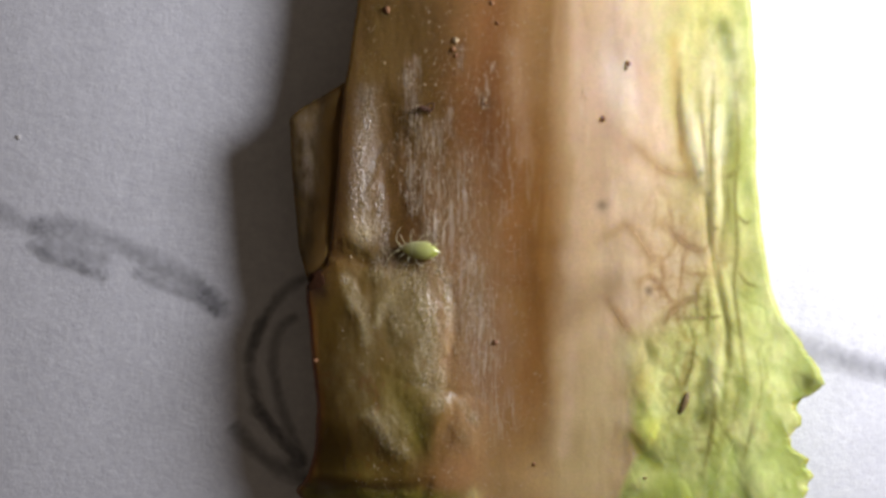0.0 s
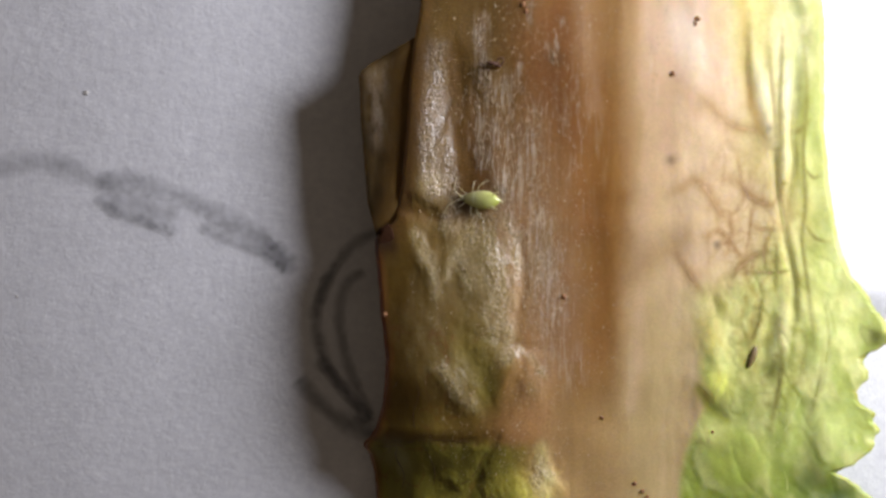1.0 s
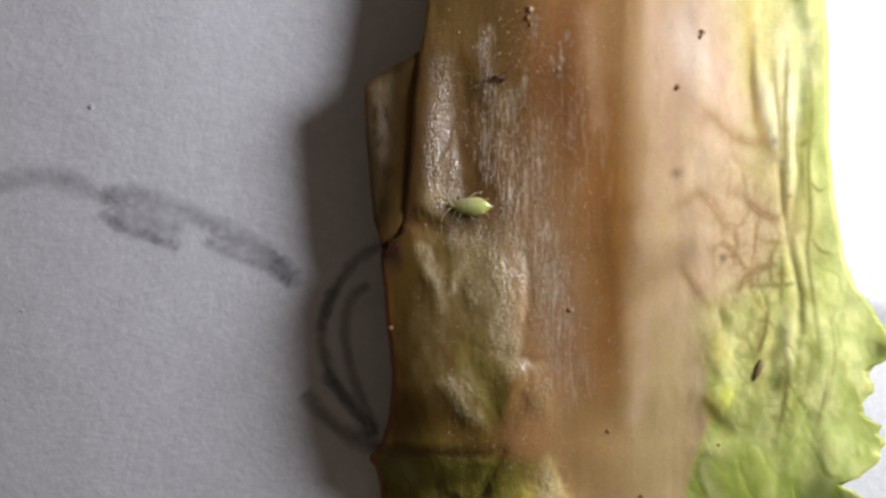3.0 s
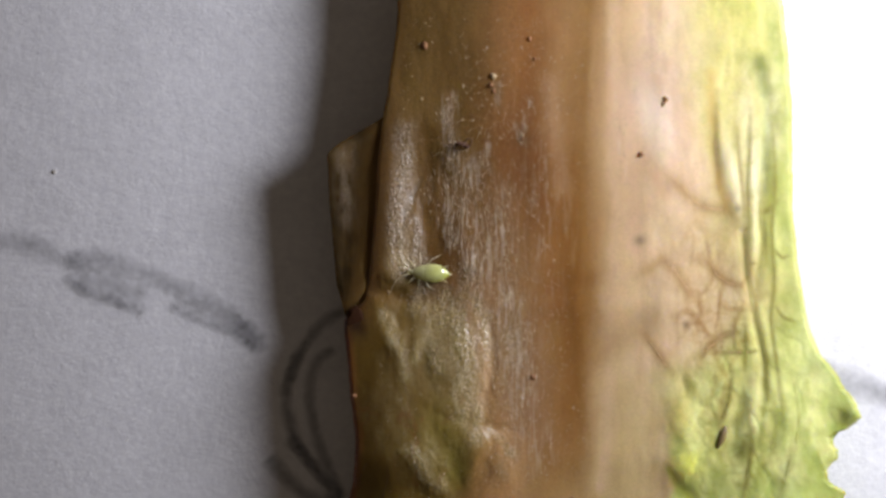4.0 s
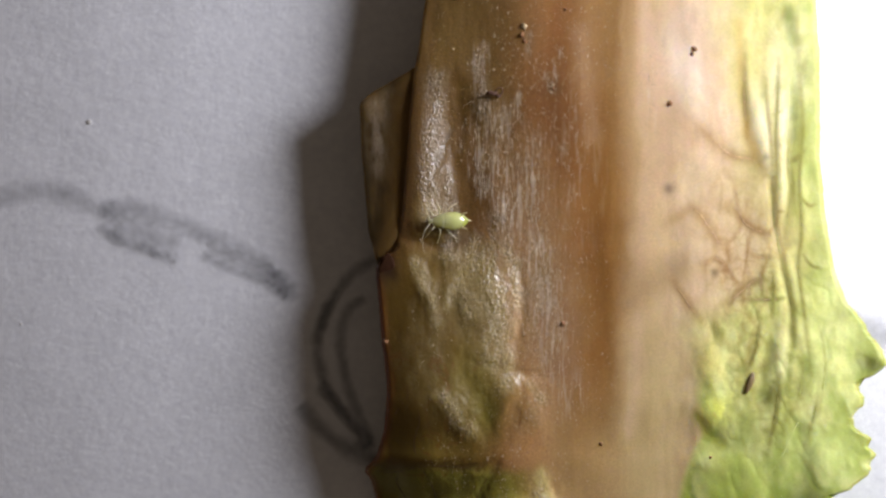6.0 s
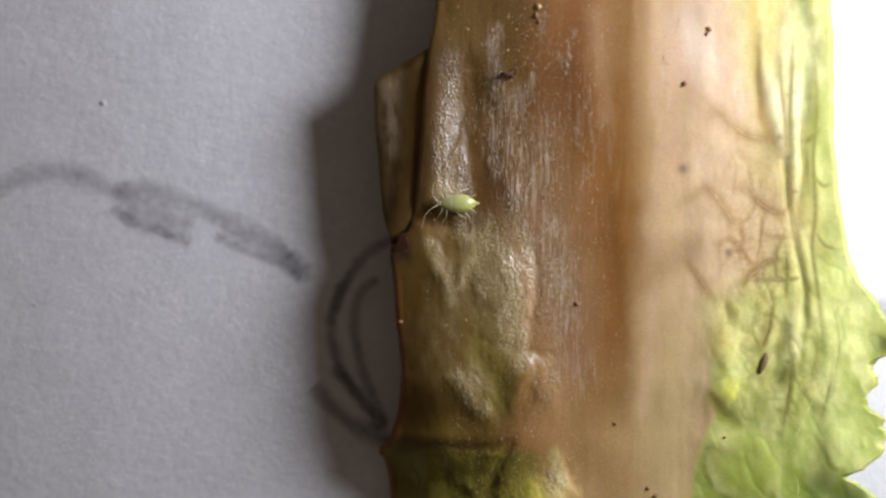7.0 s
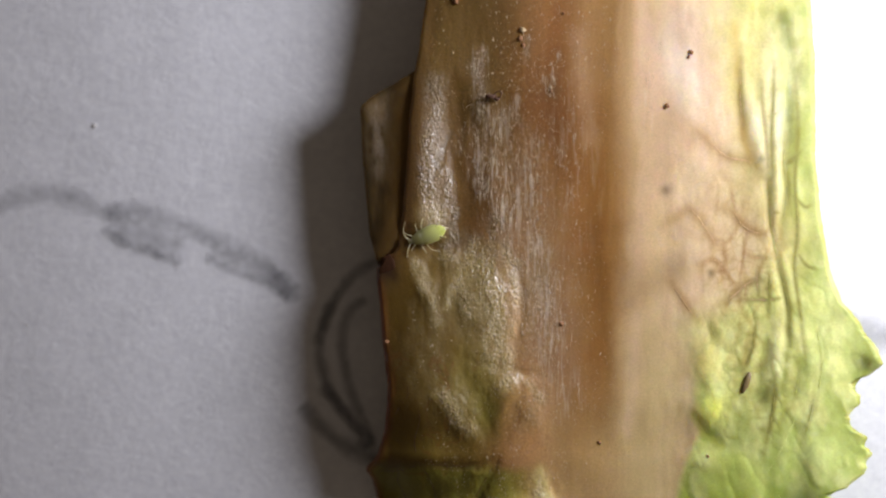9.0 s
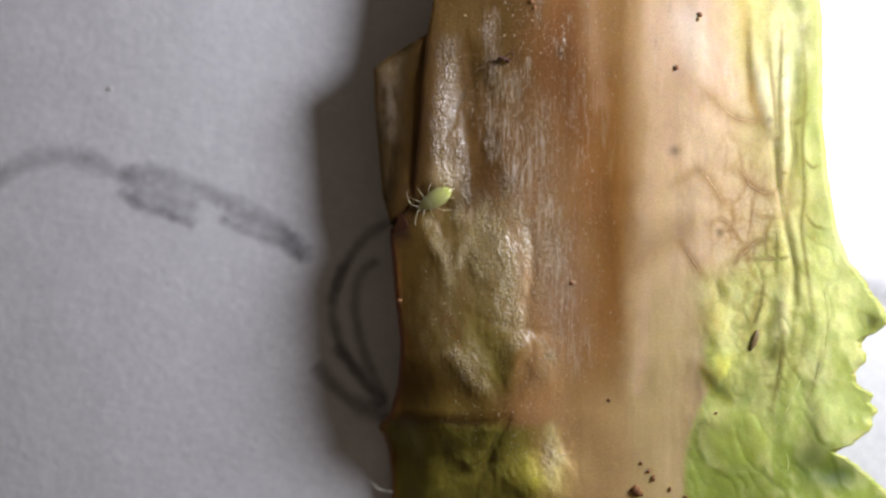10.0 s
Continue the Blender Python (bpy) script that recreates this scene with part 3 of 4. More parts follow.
# veins: lines, width in mm, green or brown
VEINS = [
    ([(6.00, 3.89), (6.38, 3.49), (6.73, 3.15), (7.04, 2.86), (7.38, 2.59), (7.80, 2.51), (8.11, 2.46), (8.42, 2.19), (8.68, 1.73)], 0.16, 0),
    ([(8.61, 1.84), (8.80, 1.27), (8.88, 0.60), (8.95, -0.07), (9.13, -0.94), (9.38, -1.90), (9.51, -2.66), (9.49, -3.52), (9.34, -4.39)], 0.12, 4),
    ([(5.18, 0.27), (5.62, 0.50), (6.04, 0.79), (6.31, 0.62), (6.65, 0.18), (7.00, -0.34), (7.38, -0.80), (7.61, -1.26)], 0.15, 0),
    ([(7.04, 0.92), (7.46, 0.88), (7.69, 0.65), (7.88, 0.31), (8.15, 0.10), (8.45, 0.00), (8.76, 0.04), (8.92, 0.19)], 0.12, 0),
    ([(7.99, -0.61), (8.26, -0.84), (8.61, -0.86), (9.18, -0.88)], 0.08, 0),
    ([(7.53, 1.65), (7.61, 1.08), (7.76, 0.50)], 0.07, 0),
    ([(5.37, -1.57), (5.75, -2.07), (6.13, -2.65), (6.56, -3.07)], 0.13, 0),
    ([(6.86, -2.72), (6.88, -3.18), (7.00, -3.53), (7.17, -3.91)], 0.11, 4),
    ([(6.52, -1.49), (6.56, -1.11), (6.86, -0.92), (7.17, -1.07), (7.27, -1.42), (7.13, -1.76)], 0.09, 0),
    ([(7.02, -2.55), (7.36, -2.36), (7.71, -2.11), (8.02, -1.82), (8.40, -1.61), (8.98, -1.65)], 0.10, 0),
    ([(7.71, -2.34), (8.25, -2.30), (8.90, -2.30), (9.52, -2.18)], 0.06, 0),
    ([(8.48, -1.03), (8.44, -1.61), (8.52, -2.38)], 0.06, 0),
    ([(8.82, -1.13), (8.86, -1.99), (8.82, -2.86)], 0.07, 4),
    ([(8.02, -1.42), (8.06, -1.99), (7.98, -2.57)], 0.05, 0),
    ([(9.42, 3.77), (9.32, 2.43), (9.46, 1.47), (9.32, 0.51), (9.23, -0.74)], 0.11, 4),
    ([(9.38, 2.35), (9.67, 2.50), (9.92, 2.81)], 0.08, 4),
    ([(9.29, 0.66), (8.94, 0.70)], 0.06, 4),
    ([(8.56, 5.21), (8.63, 4.16), (8.75, 3.00), (8.82, 2.00)], 0.06, 0),
    ([(8.79, 3.96), (8.98, 4.00), (9.17, 4.16)], 0.06, 1),
    ([(7.90, 6.46), (7.86, 4.73), (7.98, 3.19)], 0.08, 0),
    ([(9.71, -3.24), (10.28, -2.95), (10.86, -3.34)], 0.05, 3),
    ([(9.48, -4.20), (9.86, -4.49), (9.71, -5.64), (9.32, -6.41)], 0.08, 1),
    ([(10.44, -5.26), (10.25, -6.22), (10.00, -7.18)], 0.07, 1),
    ([(9.78, 5.31), (9.86, 3.58), (9.73, 1.85), (9.82, 0.12), (9.71, -1.22), (9.94, -2.95), (10.13, -4.87)], 0.06, 4),
    ([(9.02, 5.88), (8.98, 4.54), (8.90, 3.00), (8.98, 1.47)], 0.06, 4),
    ([(9.09, -4.87), (8.94, -6.22), (8.67, -7.56)], 0.07, 4),
    ([(8.40, -2.95), (8.29, -3.91), (8.02, -4.68)], 0.05, 4),
    ([(10.40, -2.95), (10.63, -4.49), (10.40, -6.22)], 0.05, 1),
    ([(9.71, 1.27), (10.05, 0.89), (10.28, 0.93)], 0.05, 4),
    ([(9.78, -0.65), (10.13, -1.13), (10.51, -1.26)], 0.05, 4),
    ([(9.06, -8.73), (9.25, -9.31), (9.19, -10.08)], 0.07, 3),
    ([(8.42, -8.35), (8.96, -7.96), (9.73, -6.42)], 0.05, 3),
    ([(-3.16, -8.03), (-3.32, -7.22), (-3.13, -6.44), (-3.26, -5.77)], 0.045, 2),
    ([(-3.84, -4.70), (-3.51, -5.48), (-3.98, -6.25), (-4.23, -7.12)], 0.045, 2),
    ([(-3.98, -4.22), (-3.26, -4.80), (-2.58, -5.28)], 0.035, 2),
    # the lower fold's line: a dark tube for the shade in its crease
    ([(-4.90, -8.16), (-4.42, -8.37), (-3.78, -8.28), (-3.16, -8.05), (-2.20, -8.01), (-1.23, -8.08), (-0.56, -7.93)], 0.04, 2),
    ([(-3.84, -8.28), (-3.94, -8.76), (-3.65, -9.34), (-3.74, -10.02)], 0.05, 2),
    ([(-3.16, -8.05), (-2.78, -8.57), (-2.58, -9.34), (-2.78, -10.11)], 0.04, 2),
    ([(-0.56, -7.95), (-0.94, -8.66), (-1.33, -9.34), (-2.20, -9.92)], 0.05, 2),
]
VEINS = [(smooth_line(line, 4), 1.45 * w, g) for line, w, g in VEINS]


def wander(x, y):
    """Coordinates with an uneven drift, so that nothing on the leaf has a ruled border."""
    k = 1 - 0.7 * step(4.0, 6.0, x)
    return (x + 0.20 * fbm(x, y, 0.9, 0.7, 2, 101) * k + 0.14 * k * fbm(x, y, 3.1, 2.2, 3, 105),
            y + 0.20 * fbm(x, y, 0.9, 0.7, 2, 111) * k + 0.14 * k * fbm(x, y, 3.1, 2.2, 3, 115))


def height(x, y):
    """The leaf's upper side."""
    z = base_height(x, y)
    u, v = wander(x, y)
    blade = step(5.0, 7.0, x)
    for f, h in RIDGES:
        z = z + h * f(u, v) * (1 - 0.1 * blade)
    green = leaf_green(x, y)
    rib = step(-4.5, -2.0, x) * step(5.5, 3.5, x)
    # the blade starts from the stalk with a low step
    z = z + 0.015 * step(-2.8, -5.2, y) * step(-0.3, 0.4, x - curve_at(y, GREEN_LINE, 0.25))
    # long fibres on the stalk, soft puckers on the blade, wrinkles and cobbled skin on the shrunken side
    z = z + 0.006 * rib * fbm(x + 0.15 * fbm(x, y, 0.4, 0.2, 2, 4), y, 3.2, 0.22, 4, 11)
    z = z + 0.04 * green * fbm(x, y, 0.8, 0.55, 2, 21) + 0.007 * green * fbm(x, y, 3.0, 2.0, 3, 23)
    xf = x - 0.12 * y
    z = z + 0.026 * green * step(-9.0, -5.0, y) * fbm(xf + 0.3 * fbm(x, y, 0.5, 0.4, 2, 29), y, 1.5, 0.38, 3, 27)
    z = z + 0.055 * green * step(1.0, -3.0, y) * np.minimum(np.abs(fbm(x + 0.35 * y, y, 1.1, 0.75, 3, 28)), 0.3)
    z = z + 0.025 * step(4.5, 6.0, x) * (1 - green) * fbm(x, y, 1.6, 0.9, 3, 25)
    shrunk = step(0.8, -1.2, x)
    z = z + 0.03 * shrunk * fbm(x, y, 1.5, 0.7, 3, 31)
    z = z + silver_sheen(x, y) * (0.014 * fbm(x, y, 3.0, 1.6, 2, 35) + 0.012 * fbm(x, y, 9.5, 6.0, 2, 36))
    return z


def leaf_green(x, y):
    """How green the tissue is: a gradual change above, the blade's own edge below."""
    low = step(-2.8, -5.6, y)
    xg = curve_at(y, GREEN_LINE, 0.25) + (0.9 - 0.7 * low) * fbm(x, y, 0.6, 0.6, 3, 41)
    w = 1.5 - 1.3 * low
    return step(-w, w, x - xg)


STOPS = [
    (-4.4, (0.10, 0.038, 0.01)), (-3.5, (0.16, 0.095, 0.021)), (-2.6, (0.145, 0.092, 0.022)), (-1.4, (0.12, 0.055, 0.011)),
    (-0.2, (0.25, 0.13, 0.042)), (1.0, (0.41, 0.23, 0.095)), (2.3, (0.36, 0.21, 0.085)), (3.3, (0.35, 0.195, 0.068)),
    (4.1, (0.62, 0.42, 0.22)), (4.9, (0.72, 0.53, 0.31)), (6.2, (0.74, 0.565, 0.41)), (8.0, (0.63, 0.51, 0.32)),
]


def tissue(x, y):
    """Base colour of the leaf: browned stalk, cream border, green blade, olive shrunken side; some light and shade is
    painted in.
    """
    xw = x + 0.3 * fbm(x, y, 1.0, 0.15, 3, 51) + 0.55 - 0.03 * y
    px = [s[0] for s in STOPS]
    c = np.stack([np.interp(xw - 0.55, px, [s[1][k] for s in STOPS]) for k in range(3)], -1)

    x0, y0 = x, y
    x, y = wander(x, y)

    def paint(mask, colour, amount=1.0):
        nonlocal c
        m = np.clip(mask * amount, 0, 1)[..., None]
        c = c * (1 - m) + np.array(colour) * m

    # the lower stalk bleaches to tan
    paint(step(-2.0, -8.0, y) * step(0.5, 2.6, x), (0.47, 0.33, 0.15), 0.8)
    paint(step(-1.0, -5.0, y) * step(3.2, 4.6, x), (0.55, 0.43, 0.215), 0.8)
    stripe = fbm(x, y, 3.0, 0.12, 3, 59)
    paint(step(3.0, 4.2, x) * step(7.0, 5.6, x) * np.clip(2.0 * stripe, 0, 1), (0.66, 0.52, 0.29), 0.45)
    paint(step(3.0, 4.2, x) * step(7.0, 5.6, x) * np.clip(-2.0 * stripe, 0, 1), (0.44, 0.31, 0.14), 0.35)
    paint(step(0.0, 5.0, y) * step(3.4, 1.6, x), (0.30, 0.15, 0.055), 0.55)
    paint(step(1.0, 5.0, y) * step(1.2, -0.8, x), (0.125, 0.08, 0.02), 0.75)
    paint(step(-10.0, -4.0, y) * along([(2.69, 4.02), (3.31, 0.40), (2.97, -3.03), (2.50, -6.84), (2.20, -11.0)], 0.75)(x, y), (0.28, 0.13, 0.025), 0.85)
    paint(along([(1.60, 9.35), (1.64, 5.54), (2.11, 2.11), (2.49, -0.74)], 0.7)(x, y), (0.27, 0.112, 0.028), 0.65)
    paint(blob((1.18, 4.19), 1.0, 2.0)(x, y), (0.19, 0.075, 0.02), 0.7)
    paint(along([(2.44, 6.70), (2.56, 4.77), (2.73, 3.22)], 0.3)(x, y), (0.46, 0.29, 0.16), 0.5)
    paint(step(-8.5, -3.5, y) * step(3.5, 0.5, y) * along([(2.83, 3.22), (2.94, -1.03), (3.21, -3.74), (3.25, -6.06), (2.92, -9.53)], 0.36)(x, y), (0.20, 0.09, 0.016), 0.65)
    paint(along([(4.49, 9.35), (4.53, 2.69), (4.30, -3.03), (4.11, -6.84)], 0.28)(x, y), (0.70, 0.52, 0.34), 0.5)
    paint(along([(-0.08, -0.74), (1.26, -3.03), (1.83, -4.93)], 1.0)(x, y), (0.31, 0.175, 0.085), 0.6)
    paint(along([(5.63, -1.22), (4.66, -1.90), (3.99, -2.58)], 0.55)(x, y), (0.40, 0.26, 0.12), 0.5)
    # cream border with the vein net
    paint(blob((7.26, 0.40), 1.6, 3.4)(x, y), (0.66, 0.52, 0.31), 0.8)
    paint(blob((6.11, 6.68), 1.2, 2.6)(x, y), (0.61, 0.46, 0.36), 0.7)
    paint(along([(4.98, 5.87), (5.37, 4.53), (5.85, 3.57), (6.13, 2.99)], 0.25)(x, y), (0.62, 0.40, 0.24), 0.55)
    paint(along([(4.70, 7.02), (4.98, 4.14), (5.18, 1.27)], 0.4)(x, y), (0.72, 0.50, 0.36), 0.4)
    # bright highlight on the cream border, put into the colour
    paint(blob((5.85, 5.58), 0.7, 1.3, 12)(x, y), (0.86, 0.74, 0.62), 0.75)
    paint(along([(6.81, 6.44), (7.09, 4.72), (7.29, 3.38)], 0.45)(x, y), (0.74, 0.56, 0.40), 0.6)
    mottle = fbm(x, y, 1.1, 0.8, 4, 65)
    paint(step(5.0, 6.5, x) * np.clip(2.2 * mottle, 0, 1), (0.70, 0.58, 0.36), 0.5)
    paint(step(5.0, 6.5, x) * np.clip(-2.2 * mottle, 0, 1), (0.64, 0.46, 0.29), 0.45)
    # the green blade, paler above, deeper below and along the rim
    g = leaf_green(x0, y0)
    paint(g, (0.61, 0.575, 0.20))
    deep = np.clip(step(8.6, 10.6, x + 0.8 * fbm(x, y, 0.6, 0.4, 3, 61)) * 0.65 + step(-4.0, -8.0, y) * 0.75 + 0.35 * fbm(x, y, 0.9, 0.7, 3, 63), 0, 1)
    paint(g * deep, (0.39, 0.44, 0.115))
    rim = curve_at(y0, RIGHT, 0.3) - x0
    paint(g * step(0.95, 0.35, rim) * step(-6.0, -2.0, y), (0.37, 0.415, 0.14), 0.6)
    paint(g * step(0.22, 0.02, curve_at(y0, RIGHT, 0.06) - x0) * step(-2.0, -4.0, y), (0.22, 0.15, 0.035), 0.75)
    paint(g * step(0.4, 0.05, rim) * step(-2.5, -4.0, y), (0.30, 0.33, 0.07), 0.6)
    # light and shade of soft creases, put into the colour
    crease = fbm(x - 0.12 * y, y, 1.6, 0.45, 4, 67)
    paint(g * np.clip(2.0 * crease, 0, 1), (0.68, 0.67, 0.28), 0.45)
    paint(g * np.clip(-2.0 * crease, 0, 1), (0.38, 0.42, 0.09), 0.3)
    paint(along([(7.69, 7.04), (7.79, 5.31), (7.98, 3.39), (8.27, 2.52)], 0.22)(x, y), (0.47, 0.31, 0.085), 0.75)
    paint(along([(8.17, 7.04), (8.21, 5.88), (8.32, 4.54)], 0.4)(x, y), (0.80, 0.74, 0.36), 0.6)
    # upper folds shaded in the colour: lit ridges pale, creases dark
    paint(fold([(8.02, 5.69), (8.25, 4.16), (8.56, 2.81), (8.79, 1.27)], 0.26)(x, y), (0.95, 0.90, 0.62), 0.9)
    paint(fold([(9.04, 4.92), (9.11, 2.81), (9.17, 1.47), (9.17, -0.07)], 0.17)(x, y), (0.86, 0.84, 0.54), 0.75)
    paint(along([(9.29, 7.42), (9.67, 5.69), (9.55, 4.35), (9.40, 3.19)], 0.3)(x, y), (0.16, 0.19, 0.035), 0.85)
    paint(blob((8.48, 4.77), 0.2, 0.5)(x, y), (0.30, 0.30, 0.10), 0.5)
    # bright light on the uppermost folds, painted as pale stripes
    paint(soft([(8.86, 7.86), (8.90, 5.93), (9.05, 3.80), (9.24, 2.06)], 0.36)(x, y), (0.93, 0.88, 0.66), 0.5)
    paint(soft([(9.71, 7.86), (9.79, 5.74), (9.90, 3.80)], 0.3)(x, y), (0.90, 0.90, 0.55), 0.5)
    paint(blob((9.71, 1.66), 0.24, 0.6)(x, y), (0.62, 0.66, 0.26), 0.6)
    paint(blob((8.46, 1.47), 0.3, 0.7)(x, y), (0.86, 0.74, 0.44), 0.5)
    # lower folds: shade painted into the creases, light onto the ridge
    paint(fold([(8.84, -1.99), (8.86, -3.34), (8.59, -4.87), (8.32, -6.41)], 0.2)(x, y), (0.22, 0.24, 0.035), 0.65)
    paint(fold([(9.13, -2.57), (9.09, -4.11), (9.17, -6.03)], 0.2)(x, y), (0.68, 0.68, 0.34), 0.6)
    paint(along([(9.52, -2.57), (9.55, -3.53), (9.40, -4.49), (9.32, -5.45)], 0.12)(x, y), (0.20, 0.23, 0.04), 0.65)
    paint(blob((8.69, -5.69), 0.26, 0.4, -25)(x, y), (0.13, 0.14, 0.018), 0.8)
    paint(blob((8.66, -6.73), 0.16, 0.12)(x, y), (0.26, 0.22, 0.04), 0.6)
    paint(blob((9.35, -6.23), 0.4, 0.8, -25)(x, y), (0.36, 0.38, 0.08), 0.5)
    paint(blob((6.71, -4.59), 0.36, 0.8)(x, y), (0.76, 0.68, 0.22), 0.85)
    paint(blob((6.94, -6.13), 0.45, 0.5)(x, y), (0.66, 0.64, 0.12), 0.9)
    paint(along([(6.35, -6.23), (6.69, -6.96), (7.33, -7.42)], 0.14)(x, y), (0.30, 0.30, 0.03), 0.7)
    paint(g * step(-7.0, -9.6, y), (0.27, 0.34, 0.04), 0.8)
    # puckers shaded in the colour: dark valleys, pale tops, following height()
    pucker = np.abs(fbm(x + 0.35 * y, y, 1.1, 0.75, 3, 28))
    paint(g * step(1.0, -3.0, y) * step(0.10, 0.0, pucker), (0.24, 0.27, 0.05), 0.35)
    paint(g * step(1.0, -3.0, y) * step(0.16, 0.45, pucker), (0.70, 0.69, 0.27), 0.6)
    speckle = fbm(x, y, 2.6, 2.0, 4, 69)
    paint(g * np.clip(-1.8 * speckle, 0, 1), (0.27, 0.31, 0.06), 0.4)
    paint(g * np.clip(1.8 * speckle, 0, 1), (0.62, 0.63, 0.26), 0.3)
    paint(g * dome((7.52, -8.64), 1.2, 0.12)(x, y), (0.56, 0.60, 0.17), 0.4)
    paint(g * dome((7.52, -8.58), 0.95, 0.2)(x, y), (0.36, 0.43, 0.055), 0.5)
    paint(blob((8.00, -9.08), 0.3, 0.5, -30)(x, y) * g, (0.30, 0.36, 0.04), 0.5)
    paint(blob((6.62, -7.87), 0.5, 0.4)(x, y) * g, (0.68, 0.68, 0.24), 0.85)
    paint(blob((10.70, -7.67), 0.75, 0.75)(x, y), (0.58, 0.62, 0.22), 0.6)
    # shade of the hollow at the lower right, put into the colour
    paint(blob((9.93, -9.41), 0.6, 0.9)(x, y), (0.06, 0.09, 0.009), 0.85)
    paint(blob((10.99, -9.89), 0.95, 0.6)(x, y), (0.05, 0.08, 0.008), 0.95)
    # the living blade is a fresh, cool green
    fresh = (g * step(1.5, -2.5, y))[..., None]
    c = np.clip(c * (1 + fresh * np.array((0.10, 0.15, 0.32))), 0, 0.92)
    # olive shrunken side; silvery sheen on parts of it, put into the colour
    paint(step(-0.6, -1.6, y) * step(0.2, -1.2, x), (0.125, 0.075, 0.013), 0.9)
    paint(blob((-1.71, -2.00), 0.9, 1.3)(x, y), (0.20, 0.145, 0.05), 0.7)
    paint(blob((-1.13, -5.28), 1.2, 1.3)(x, y), (0.215, 0.175, 0.042), 0.7)
    paint(blob((-0.85, -6.25), 0.45, 0.6)(x, y), (0.15, 0.135, 0.02), 0.6)
    paint(blob((-2.97, -7.41), 1.2, 0.6)(x, y), (0.20, 0.14, 0.026), 0.7)
    paint(step(-7.9, -8.4, y) * step(1.2, -0.2, x), (0.205, 0.185, 0.028), 0.85)
    paint(blob((0.31, -10.11), 1.0, 0.9)(x, y), (0.50, 0.46, 0.08), 0.9)
    paint(along([(0.99, -8.37), (1.24, -9.34), (1.09, -10.31)], 0.3)(x, y), (0.60, 0.52, 0.22), 0.7)
    # shade in the two grooves beside the crest, painted dark
    paint(along([(-1.85, 5.35), (-1.89, 3.61), (-1.70, 2.06), (-1.46, 0.71)], 0.32)(x, y), (0.115, 0.06, 0.012), 0.75)
    paint(along([(-2.04, 3.51), (-2.47, 2.49), (-2.68, 1.99)], 0.09)(x, y), (0.09, 0.06, 0.025), 0.6)
    # glints along the fibres, put into the colour
    paint(streaked(x0, y0) * step(2.5, 1.0, x), (0.30, 0.19, 0.105), 0.45)
    # the silvery sheen itself, painted as paler colour
    s = silver_sheen(x0, y0)
    paint(s * step(-1.0, 0.5, y), (0.18, 0.125, 0.065), 0.6)
    paint(s * step(0.5, -1.0, y), (0.36, 0.285, 0.115), 0.6)
    paint(blob((-2.78, 0.71), 0.5, 0.5)(x, y), (0.44, 0.34, 0.18), 0.6)
    paint(blob((1.36, -3.35), 0.9, 2.6)(x, y), (0.28, 0.15, 0.07), 0.55)
    net = np.abs(fbm(x, y, 1.1, 0.8, 3, 73))
    paint(step(0.05, 0.0, net) * step(-3.2, -4.5, y) * step(-0.6, -1.6, x), (0.17, 0.06, 0.014), 0.4)
    # shade in the crease under the crest's end, painted dark
    paint(along([(-4.13, -0.26), (-3.36, -0.22), (-2.58, -0.53), (-1.62, -0.33)], 0.2)(x, y), (0.14, 0.075, 0.02), 0.6)
    # browned rims
    edge = x0 - curve_at(y0, LEFT, 0.2)
    paint(step(0.4, 0.0, edge) * step(-0.5, -2.0, y), (0.17, 0.05, 0.015), 0.8)
    paint(step(0.75, 0.15, edge) * step(-1.0, 0.2, y), (0.10, 0.05, 0.014), 0.85 - 0.45 * step(4.5, 6.0, y))
    paint(blob((-4.26, -1.32), 0.38, 0.55)(x, y), (0.03, 0.012, 0.006), 0.95)
    # the lower fold's crease, its shade painted as a thin dark line
    paint(along([(-4.97, -8.06), (-4.38, -8.25), (-3.18, -8.06), (-1.18, -8.15)], 0.12)(x, y), (0.09, 0.06, 0.02), 0.3)
    # brown halos of the veins
    x, y = x0, y0
    halo = np.zeros_like(x)
    for line, w, green in VEINS:
        box = (np.min(line, 0) - 0.6, np.max(line, 0) + 0.6)
        m = (x > box[0][0]) & (x < box[1][0]) & (y > box[0][1]) & (y < box[1][1])
        if m.any():
            n = len(line) - 1
            for k in range(n):
                fade = (0.95, 0.45, 0.0, 0.0, 0.9)[green] * math.sin(math.pi * (k + 0.5) / n) ** 0.5
                halo[m] = np.maximum(halo[m], fade * np.exp(-((off_line(x[m], y[m], line[k:k + 2]) / (0.95 * w)) ** 2)))
    paint(halo * (1 - g), (0.45, 0.28, 0.115), 0.75)
    paint(halo * g, (0.22, 0.20, 0.035), 0.9)
    # stains
    for p, r, a in (((5.31, 1.46), 0.2, 0.6), ((6.86, -1.38), 0.13, 0.6), ((8.56, 2.52), 0.12, 0.5), ((6.27, 3.28), 0.3, 0.25), ((1.45, 4.88), 0.3, 0.4), ((-1.71, -0.10), 0.3, 0.5)):
        paint(blob(p, r, r)(x, y), (0.13, 0.09, 0.05), a)
    return np.clip(c, 0, 1)


